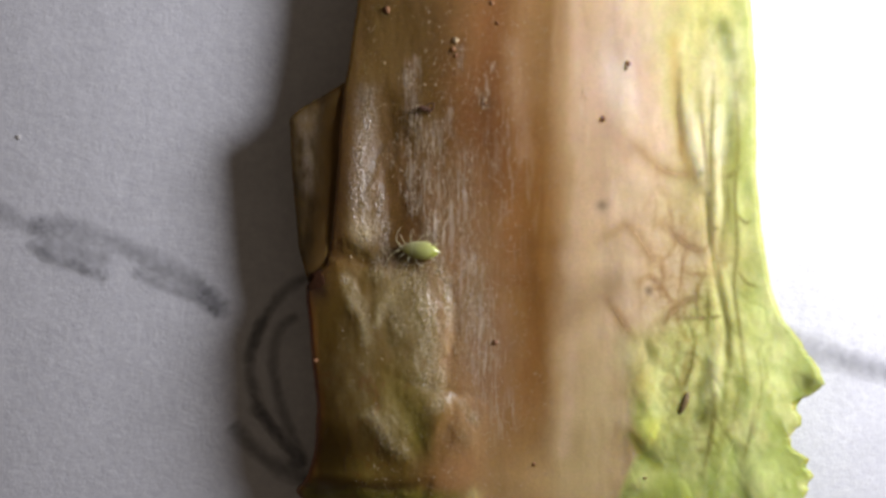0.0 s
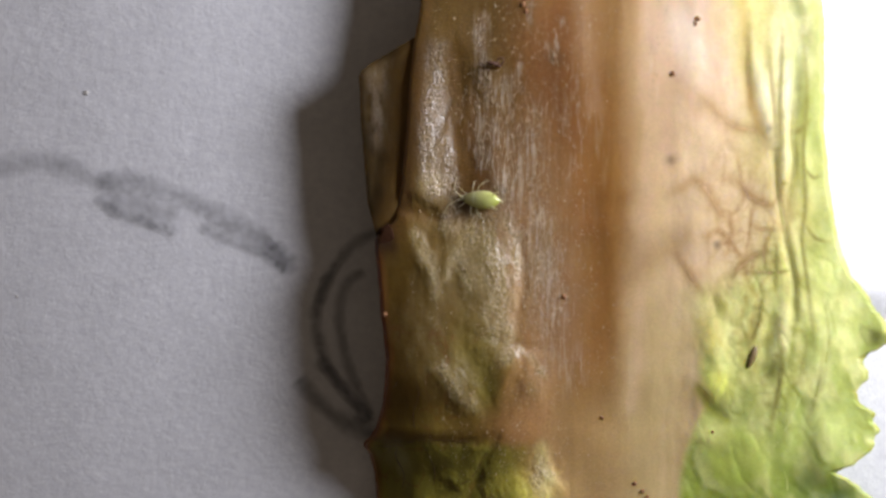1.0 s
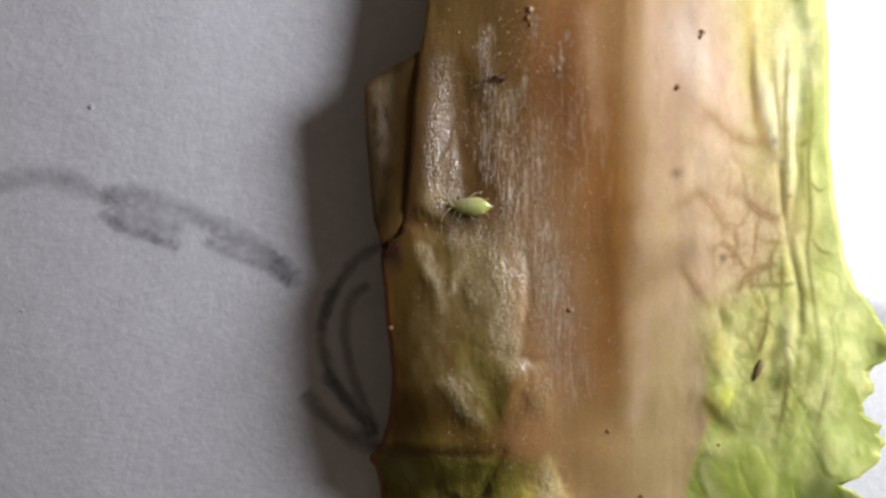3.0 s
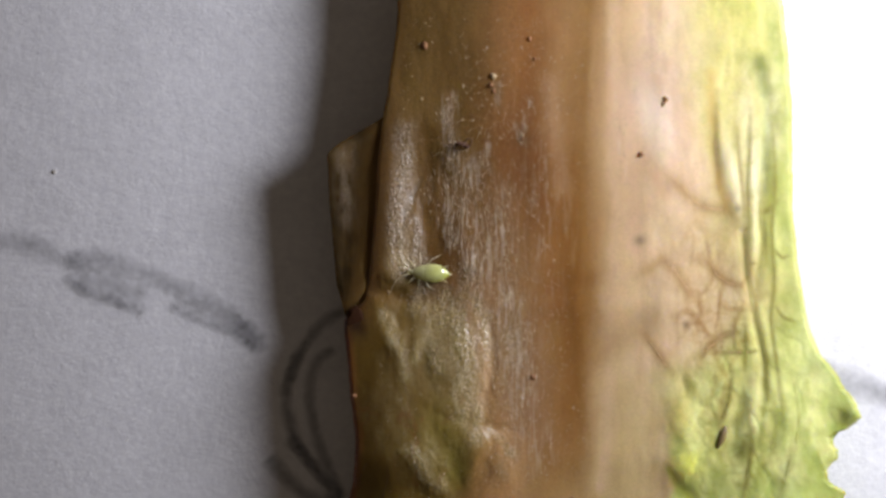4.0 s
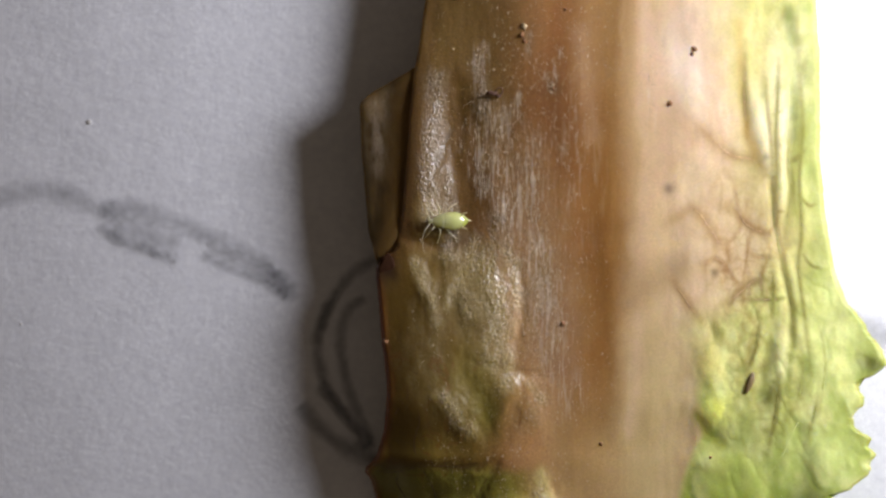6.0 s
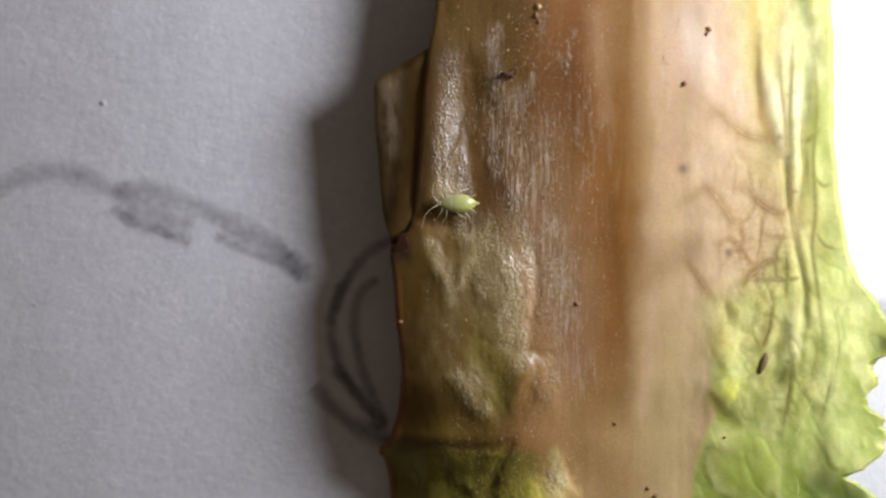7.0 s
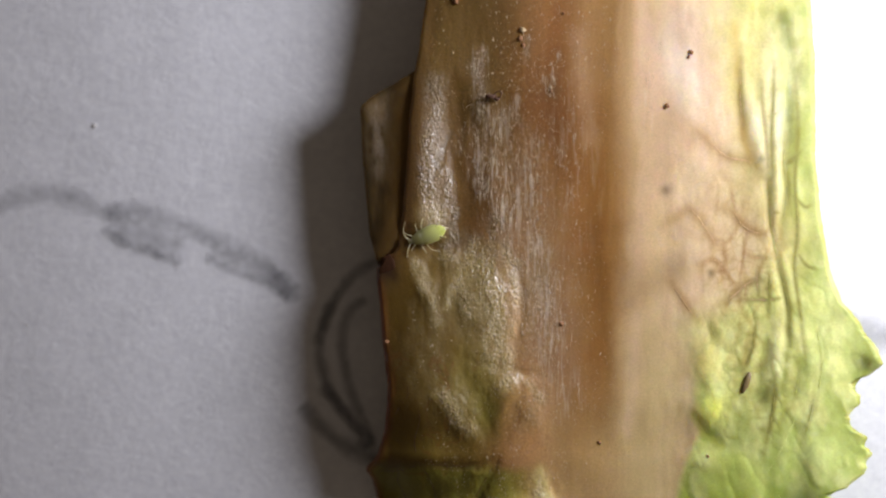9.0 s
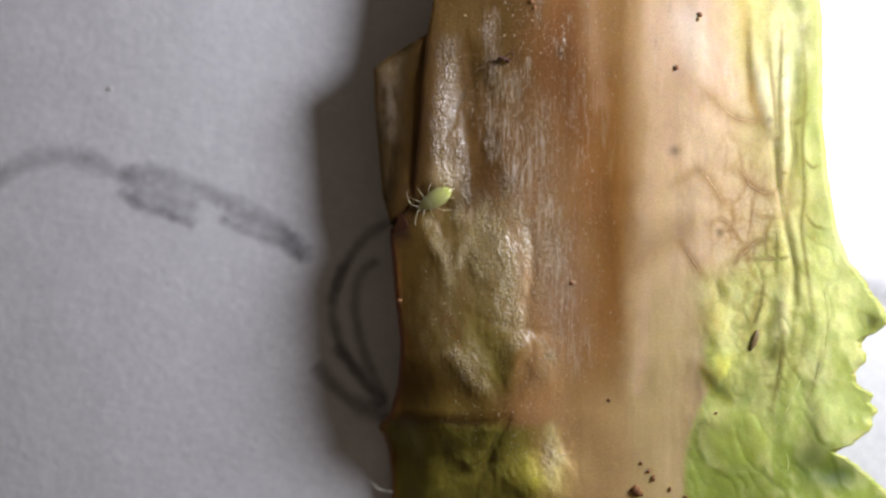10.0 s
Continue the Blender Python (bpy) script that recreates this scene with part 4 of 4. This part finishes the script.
SILVER = [
    # (shape, strength)
    (along([(-2.62, 5.25), (-2.68, 4.19), (-2.78, 3.22)], 0.4), 0.72),
    (along([(-2.78, 3.22), (-2.89, 2.26), (-2.82, 1.29), (-2.66, 0.52)], 0.46), 1.0),
    (along([(-2.24, 2.16), (-2.08, 1.29), (-1.97, 0.52), (-1.89, -0.26)], 0.22), 0.9),
    (blob((-2.16, -0.60), 0.45, 0.5), 0.95),
    (along([(-3.32, -0.93), (-3.05, -1.61), (-2.78, -2.29), (-2.62, -3.00)], 0.24), 0.9),
    (along([(-2.28, -1.96), (-2.18, -2.50)], 0.16), 0.8),
    (along([(-1.66, -1.92), (-1.58, -2.58), (-1.23, -3.06)], 0.2), 0.8),
    (blob((-1.85, -1.61), 0.55, 1.1), 0.55),
    (along([(-1.04, -0.64), (-0.75, -1.61), (-0.56, -2.58), (-0.42, -3.54), (-0.30, -4.32)], 0.6), 1.0),
    (along([(-0.56, 0.32), (-0.07, -1.03), (0.02, -2.58)], 0.4), 0.8),
    (along([(-2.47, -5.57), (-2.00, -6.09), (-1.39, -6.79)], 0.24), 0.7),
    (blob((-0.17, -5.19), 0.42, 0.4), 0.75),
    (blob((-0.95, -2.4), 0.95, 1.9, 8), 0.6),
    (blob((-2.9, -4.2), 1.1, 2.0), 0.32),
    (along([(0.31, -4.90), (0.70, -5.38), (1.09, -5.77)], 0.22), 0.75),
    (blob((0.70, -6.25), 0.55, 0.9), 0.5),
    (blob((0.99, -9.24), 0.35, 0.7), 0.8),
    (blob((0.99, -2.58), 0.75, 3.2), 0.5),
    (along([(-1.27, 5.93), (-1.04, 4.96), (-1.00, 3.90)], 0.3), 0.45),
]
STREAKS = [
    (along([(-1.04, 6.32), (-1.00, 4.00)], 0.2), 1.0),
    (along([(-1.71, 3.65), (-1.73, 2.80)], 0.1), 1.0),
    (along([(-1.27, 3.61), (-1.19, 2.26), (-0.94, 1.29)], 0.3), 0.9),
    (along([(-0.56, 3.80), (-0.42, 2.26), (-0.17, 0.71)], 0.6), 1.0),
    (along([(0.22, 4.67), (0.24, 3.80)], 0.12), 1.0),
    (along([(0.31, 2.84), (0.60, 0.90), (0.89, -1.03)], 0.7), 0.85),
    (along([(0.99, -1.03), (1.28, -2.96), (1.86, -5.67)], 0.6), 0.6),
    (along([(0.60, 6.70), (0.59, 5.93)], 0.12), 1.0),
    (along([(1.63, 6.12), (1.51, 5.25)], 0.1), 0.9),
    (along([(1.24, 5.35), (1.38, 4.81)], 0.12), 1.0),
    (along([(4.61, 6.12), (4.76, 4.58), (4.66, 3.03)], 0.22), 0.8),
    (along([(5.05, 6.70), (5.15, 5.35)], 0.3), 0.6),
    (blob((2.25, 2.06), 0.8, 3.0), 0.3),
]


def silver_sheen(x, y):
    """Greyish film of skin with a wet sheen, cobbled and torn at its borders; part of the sheen is painted."""
    s = np.zeros_like(x)
    u, v = wander(x, y)
    for f, a in SILVER:
        s = np.maximum(s, a * f(u, v))
    return np.clip(1.5 * s * (0.75 + 0.8 * fbm(x, y, 3.6, 1.6, 4, 81)) - 0.1, 0, 1)


def streaked(x, y):
    """Where short shreds of skin glisten along the fibres; their glints are painted too."""
    s = np.zeros_like(x)
    for f, a in STREAKS:
        s = np.maximum(s, a * f(x, y))
    return np.clip(s * (0.9 + 0.8 * fbm(x, y, 2.0, 0.8, 3, 83)), 0, 1)


def wetness(x, y):
    """Moist, glistening skin on the shrunken side and the browned stalk; the blade is duller."""
    xw = x + 0.6 * fbm(x, y, 0.8, 0.3, 3, 85)
    w = 0.3 * step(4.6, 2.8, xw) + 0.7 * step(2.4, 0.6, xw)
    w = w * (1 - 0.75 * step(-2.2, -3.2, x) * step(-0.8, -1.8, y))
    return np.clip(0.18 + 0.82 * w * (0.75 + 0.6 * fbm(x, y, 0.9, 0.4, 3, 87)), 0, 1)


def vein_net(x, y):
    """Where the finest veins show, between the stalk's border and the rim."""
    n = blob((7.88, -1.03), 1.3, 3.2)(x, y) + 0.35 * blob((9.32, -5.26), 1.6, 2.2)(x, y) + 0.3 * blob((9.32, 4.73), 0.9, 3.0)(x, y)
    return np.clip(n * (0.7 + 0.9 * fbm(x, y, 0.9, 0.7, 3, 89)), 0, 1)


def lettuce_leaf():
    nv, nu = 720, 640
    yy = np.linspace(11.5, -13.2, nv)
    xl = curve_at(yy, LEFT, 0.12) + 0.05 * fbm(yy, 0 * yy, 1.2, 1, 4, 91)
    xr = curve_at(yy, RIGHT, 0.06) + (0.05 + 0.2 * step(-2.5, -4.0, yy)) * fbm(yy, 0 * yy, 3.4, 1, 4, 93)
    s = np.linspace(0, 1, nu)
    x = xl[:, None] + (xr - xl)[:, None] * s
    y = yy[:, None] + 0 * x
    z = height(x, y)
    z = np.maximum(z, 0.3)
    # rounded rims
    dl, dr = x - xl[:, None], xr[:, None] - x
    z = z - (0.22 - 0.19 * step(-1.4, -0.6, y)) * np.exp(-((dl / 0.07) ** 2)) - 0.07 * np.exp(-((dr / 0.12) ** 2))
    thick = 0.16 + 3.2 * step(0.3, 2.5, dl) * step(0.3, 5.0, dr)
    under = np.maximum(z - thick - 0.1 * step(-7.0, -8.5, y), 0.0)
    root = new("lettuce_leaf")
    tagged(root, "wilted lettuce leaf piece, browned stalk and green blade, on paper", "leaf")
    me = grid_mesh("blade", x, y, z, LEAF, tissue(x, y), {"silver": silver_sheen(x, y), "streak": streaked(x, y), "wet": wetness(x, y), "net": vein_net(x, y)}, under)
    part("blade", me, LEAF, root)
    # the lower flap that sticks out under the crest
    outline = [(-3.32, 5.66), (-4.04, 5.27), (-4.82, 4.82), (-5.23, 4.47), (-5.17, 2.92), (-5.04, 1.38), (-4.92, 0.02), (-4.65, -0.99), (-4.45, -1.74)]
    fy = np.linspace(outline[0][1], outline[-1][1], 160)
    fl = curve_at(fy, outline, 0.1) + 0.02 * fbm(fy, 0 * fy, 2.5, 1, 3, 95)
    fr = np.maximum(curve_at(fy, LEFT, 0.12) + 0.5, fl + 0.05)
    fs = np.linspace(0, 1, 110)
    x = fl[:, None] + (fr - fl)[:, None] * fs
    y = fy[:, None] + 0 * x
    u = x - fl[:, None]
    inner = x - curve_at(fy, LEFT, 0.12)[:, None]
    z = 1.85 + 0.05 * np.exp(-(((u - 0.5) / 0.4) ** 2)) - 0.03 * np.exp(-((u / 0.1) ** 2)) + 0.025 * fbm(x, y, 2.0, 0.8, 4, 97)
    z = z + 0.26 * step(-1.0, 0.0, inner) * step(-1.2, 0.5, y) - 0.5 * step(0.08, 0.4, inner)
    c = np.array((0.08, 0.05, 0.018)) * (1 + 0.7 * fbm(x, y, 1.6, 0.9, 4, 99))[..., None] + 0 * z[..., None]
    # inner strip coloured lighter to offset the crest's shade on it
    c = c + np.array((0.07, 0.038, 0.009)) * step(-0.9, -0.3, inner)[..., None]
    silver = np.clip(np.exp(-(((u - 0.58) / 0.36) ** 2)) * step(1.6, 2.6, y) * step(5.2, 4.4, y) * (0.6 + 1.2 * fbm(x, y, 5, 2, 4, 98)), 0, 1)
    c = c * (1 - 0.6 * silver[..., None]) + np.array((0.20, 0.155, 0.105)) * 0.6 * silver[..., None]
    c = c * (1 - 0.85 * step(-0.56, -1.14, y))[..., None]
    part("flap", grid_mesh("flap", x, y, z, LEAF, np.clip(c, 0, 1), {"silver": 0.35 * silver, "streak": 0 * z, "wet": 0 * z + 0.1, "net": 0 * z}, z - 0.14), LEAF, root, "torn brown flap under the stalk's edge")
    scab = part("scab", lump(0.3, random.Random(8), (0.95, 1.5, 0.06), 0.2, 3), ROT, root, "nearly black rotten spot at the torn edge")
    sx, sy = (-4.27, -1.22)
    scab.location = (sx * MM, sy * MM, (float(height(np.array([sx + 0.15]), np.array([sy]))[0]) + 0.0) * MM)
    # veins stand slightly out of the blade
    for line, w, green in VEINS:
        p = np.array(line)
        zz = height(p[:, 0], p[:, 1])
        n = len(line)
        radii = [w * 0.36 * (0.06 + 0.94 * max(0.0, math.sin(math.pi * k / (n - 1))) ** 0.4) for k in range(n)]
        part("vein", tube([(a, b, c - 0.105 * w) for (a, b), c in zip(line, zz)], radii, 8, 0.35), (VEIN, VEIN_GREEN, VEIN_DARK, VEIN_PALE, VEIN_OLIVE)[green], root)
    return root


LEAF_THING = lettuce_leaf()


def on_leaf(x, y):
    return float(height(np.array([x]), np.array([y]))[0])


# ---- specks on the leaf ----
rng = random.Random(4)


def crumb(p, r, mat, label, stretch=(1, 1, 0.7), turn=0.0, name="soil_crumb"):
    ob = part(name, lump(r, rng, stretch, 0.1 if mat is FLECK else 0.5), mat, None)
    ob.matrix_world = pose(p[0] * MM, p[1] * MM, (on_leaf(*p) + 0.25 * r * stretch[2]) * MM, 0, 0, turn)
    return tagged(ob, label, "soil crumb" if name == "soil_crumb" else "speck", "specks on the leaf")


DARK = "tiny dark brown soil crumb stuck on the leaf"
for p, r in (((6.17, 6.17), 0.075), ((6.09, 6.02), 0.055), ((5.35, 4.32), 0.075), ((1.77, -3.16), 0.08), ((-1.89, 8.06), 0.10), ((0.36, 6.72), 0.08), ((0.46, 6.49), 0.06), ((1.41, 4.89), 0.05),
             ((3.07, -7.26), 0.06), ((4.04, -10.44), 0.17), ((4.21, -9.48), 0.06), ((4.46, -9.75), 0.06), ((4.61, -10.00), 0.075), ((5.20, -10.40), 0.06), ((5.73, -10.65), 0.06),
             ((-4.28, -3.76), 0.07), ((6.78, -7.69), 0.045), ((1.83, 7.56), 0.05), ((1.64, 8.25), 0.07), ((9.83, -10.84), 0.08)):
    crumb(p, r, SOIL, DARK, (1, 1.15, 0.7), rng.uniform(0, 180))
for p, r in (((0.42, 7.01), 0.085), ((-0.61, 5.54), 0.035), ((-1.98, 6.27), 0.035), ((1.41, 5.01), 0.035), ((-3.12, -0.27), 0.04)):
    crumb(p, r, SOIL_PALE, "tiny pale crumb stuck on the brown stalk", (1, 1.1, 0.7), rng.uniform(0, 180), "pale_crumb")
crumb((8.07, -5.14), 0.115, FLECK, "dark spindle-shaped fleck lying on the green blade", (1.0, 3.6, 0.7), -20, "dark_fleck")


def curled_shred():
    """A dark crumb with a curled fibre."""
    c = (-0.61, 4.74)
    root = new("curled_shred")
    root.location = (c[0] * MM, c[1] * MM, (on_leaf(*c) + 0.07) * MM)
    tagged(root, "dark shred with a curled fibre stuck on the stalk", "debris")
    part("crumb", lump(0.10, rng, (1.8, 0.8, 0.7), 0.5), SHRED, root).location = (-0.05 * MM, 0, 0.06 * MM)
    part("crumb", lump(0.08, rng, (1.2, 0.9, 0.7), 0.5), SHRED, root).location = (0.14 * MM, -0.09 * MM, 0.06 * MM)
    loop = smooth_line([(0.02, 0.0, 0.08), (0.12, 0.12, 0.12), (0.25, 0.17, 0.14), (0.31, 0.08, 0.13), (0.24, -0.06, 0.1), (0.14, -0.1, 0.07)], 4)
    part("fibre", tube(loop, 0.022, 6), SHRED, root, "thin curled dark fibre")
    return root


curled_shred()



def glint_grains():
    """Countless tiny grains added to stand for wet glints, along the fibres of the stalk and the shrunken side."""
    verts, faces = [], []
    g = random.Random(12)
    a = (1 + 5 ** 0.5) / 2
    ico = [Vector(v).normalized() for v in ((-1, a, 0), (1, a, 0), (-1, -a, 0), (1, -a, 0), (0, -1, a), (0, 1, a), (0, -1, -a), (0, 1, -a), (a, 0, -1), (a, 0, 1), (-a, 0, -1), (-a, 0, 1))]
    tri = ((0, 11, 5), (0, 5, 1), (0, 1, 7), (0, 7, 10), (0, 10, 11), (1, 5, 9), (5, 11, 4), (11, 10, 2), (10, 7, 6), (7, 1, 8), (3, 9, 4), (3, 4, 2), (3, 2, 6), (3, 6, 8), (3, 8, 9), (4, 9, 5), (2, 4, 11), (6, 2, 10), (8, 6, 7), (9, 8, 1))
    n = 36000
    xs = np.array([g.triangular(-3.6, 6.5, 0.0) for _ in range(n)])
    ys = np.array([g.uniform(-10, 9) for _ in range(n)])
    lines = streaked(xs, ys)
    keep = 0.07 + 0.4 * silver_sheen(xs, ys) + 0.5 * lines + 0.3 * fbm(xs, ys, 1.2, 0.35, 3, 77)
    keep *= np.maximum(step(4.2, 2.6, xs), lines) * step(0.3, 0.6, xs - curve_at(ys, LEFT, 0.1))
    zs = height(xs, ys)
    for x, y, z, k, line in zip(xs, ys, zs, keep, lines):
        if g.random() > k:
            continue
        r = g.uniform(0.005, 0.011) * (1.9 if g.random() < 0.12 else 1)
        long = g.choice((1, 1, 1.5, 2.5, 4))
        if g.random() < 0.5 * line:
            r, long = g.uniform(0.004, 0.008), g.uniform(8, 35)
        base = len(verts)
        verts += [((x + v.x * r) * MM, (y + v.y * r * long) * MM, (z + v.z * r * 0.8) * MM) for v in ico]
        faces += [tuple(base + i for i in f) for f in tri]
    me = bpy.data.meshes.new("glint_grains")
    me.from_pydata(verts, [], faces)
    for p in me.polygons:
        p.use_smooth = True
    me.materials.append(GRAIN)
    return tagged(new("glint_grains", me), "tiny pale glistening grains scattered over the stalk, added to stand for wet glints", "grains", kind="stuff")


glint_grains()

# pale fibre at the torn edge
p = (-4.90, -10.70)
fibre = part("fibre", tube(smooth_line([(-0.45, 0.3, 0.5), (-0.2, 0.05, 0.55), (0.0, 0.0, 0.5), (0.25, -0.05, 0.55)], 4), 0.02, 6), HAIR, None)
fibre.location = (p[0] * MM, p[1] * MM, 0.25 * MM)
tagged(fibre, "short pale fibre at the leaf's torn edge", "fibre")

# ---- the aphid ----
TRACK = [
    # seconds, x, y of the abdomen's end, heading in degrees
    (0, -0.35, -0.09, 173), (0.5, -0.47, 0.02, 174), (1, -0.62, 0.09, 175), (1.5, -0.79, 0.06, 178), (2, -0.91, 0.18, 181), (2.2, -0.94, 0.19, 181),
    (3.3, -1.21, 0.39, 178), (3.5, -1.22, 0.39, 178), (4, -1.34, 0.35, 176), (4.5, -1.51, 0.39, 175), (5, -1.60, 0.39, 178), (5.5, -1.69, 0.40, 182),
    (7, -1.97, 0.30, 180), (7.5, -2.07, 0.28, 181), (8, -2.16, 0.19, 186), (8.5, -2.30, 0.15, 194), (9, -2.45, 0.08, 200), (9.5, -2.52, 0.0, 203), (10, -2.67, 0.01, 209),
]


def limb(points, radii):
    return tube(smooth_line(points, 4), [float(np.interp(k / (4 * (len(points) - 1)), np.linspace(0, 1, len(radii)), radii)) for k in range(4 * (len(points) - 1) + 1)], 7)


def aphid():
    """Head towards +x; the origin lies under the abdomen's glossy end."""
    root = new("aphid")
    tagged(root, "pale yellow-green aphid nymph walking over the stalk", "aphid")
    part("abdomen", turned([(-0.30, 0.01), (-0.27, 0.045), (-0.22, 0.095), (-0.15, 0.16), (-0.06, 0.225), (0.05, 0.28), (0.18, 0.31), (0.32, 0.315), (0.46, 0.30), (0.6, 0.268), (0.70, 0.225), (0.78, 0.15), (0.82, 0.03)], 28, 0.66), APHID, root).location = (0, 0, 0.29 * MM)
    part("thorax", turned([(0.50, 0.05), (0.54, 0.24), (0.60, 0.272), (0.68, 0.258), (0.76, 0.225), (0.84, 0.185), (0.92, 0.14), (0.98, 0.09), (1.0, 0.03)], 24, 0.7), APHID, root).location = (0, 0, 0.28 * MM)
    part("head", turned(egg(0.88, 1.13, 0.105, 0.45), 18, 0.8), APHID, root).location = (0, 0, 0.27 * MM)
    part("cauda", turned(egg(-0.37, -0.15, 0.04, 0.6), 10), LIMB, root).location = (0, 0, 0.29 * MM)
    for s in (-1, 1):
        part("eye", lump(0.032, rng, rough=0.05), EYE, root, "tiny dark red eye").location = (1.0 * MM, s * 0.09 * MM, 0.29 * MM)
        part("cornicle", limb([(0, 0, 0), (-0.1, s * 0.05, 0.05), (-0.2, s * 0.08, 0.07)], [0.03, 0.024, 0.02]), LIMB, root).location = (0.0 * MM, s * 0.2 * MM, 0.38 * MM)
    moving = []
    for s in (-1, 1):
        reach = [(0, 0, 0), (0.13, 0.09, 0.06), (0.30, 0.25, 0.05), (0.42, 0.50, 0.02), (0.46, 0.92, -0.04)] if s > 0 else [(0, 0, 0), (0.10, -0.10, 0.06), (0.18, -0.26, 0.06), (0.16, -0.46, 0.04), (0.08, -0.66, 0.0)]
        feeler = part("antenna", limb(reach, [0.024, 0.016, 0.012, 0.009, 0.006]), LIMB, root)
        moving.append((feeler, (1.05, s * 0.05, 0.28), s, 14, 0.5 * (s + 1), 1.3))
        for k, (hip, knee, foot) in enumerate((((0.86, 0.1), (0.18, 0.22), (0.34, 0.42)), ((0.72, 0.14), (0.02, 0.3), (0.06, 0.58)), ((0.6, 0.14), (-0.22, 0.32), (-0.6, 0.52)))):
            leg = part("leg", limb([(0, 0, 0), (knee[0] * 0.5, s * knee[1] * 0.5, 0.1), (knee[0], s * knee[1], 0.12), ((knee[0] + foot[0]) / 2, s * (knee[1] + foot[1]) / 2, -0.06), (foot[0], s * foot[1], -0.22), (foot[0] * 1.12, s * foot[1] * 1.1, -0.23)], [0.020, 0.015, 0.012, 0.009, 0.007, 0.005]), LIMB, root)
            moving.append((leg, (hip[0], s * hip[1], 0.22), s, 11, ((k + (s > 0)) % 2), 1.25))
    return root, moving


APHID_THING, APHID_LIMBS = aphid()


def motions():
    rows = []
    for t, x, y, a in TRACK:
        hx, hy = math.cos(radians(a)), math.sin(radians(a))
        z0 = max(on_leaf(x + d * hx + e * hy, y + d * hy - e * hx) for d in (-0.1, 0.2, 0.4) for e in (-0.1, 0.1))
        z1 = max(on_leaf(x + d * hx, y + d * hy) for d in (0.6, 0.8, 1.0))
        tilt = max(-14, min(14, math.degrees(math.atan2(z1 - z0, 0.7))))
        rows.append((t, pose(x * MM, y * MM, (z0 - 0.13) * MM, 0, 0, a) @ pose(0, 0, 0, 0, -tilt, 0)))
    walk(APHID_THING, rows)
    for ob, (x, y, z), side, swing, phase, rate in APHID_LIMBS:
        keys = []
        for k in range(51):
            t = 0.2 * k
            w = math.sin(2 * math.pi * (rate * t + 0.5 * phase))
            keys.append((t, pose(x * MM, y * MM, z * MM, side * 4 * max(0, math.cos(2 * math.pi * (rate * t + 0.5 * phase))), 0, swing * w)))
        walk(ob, keys)


motions()
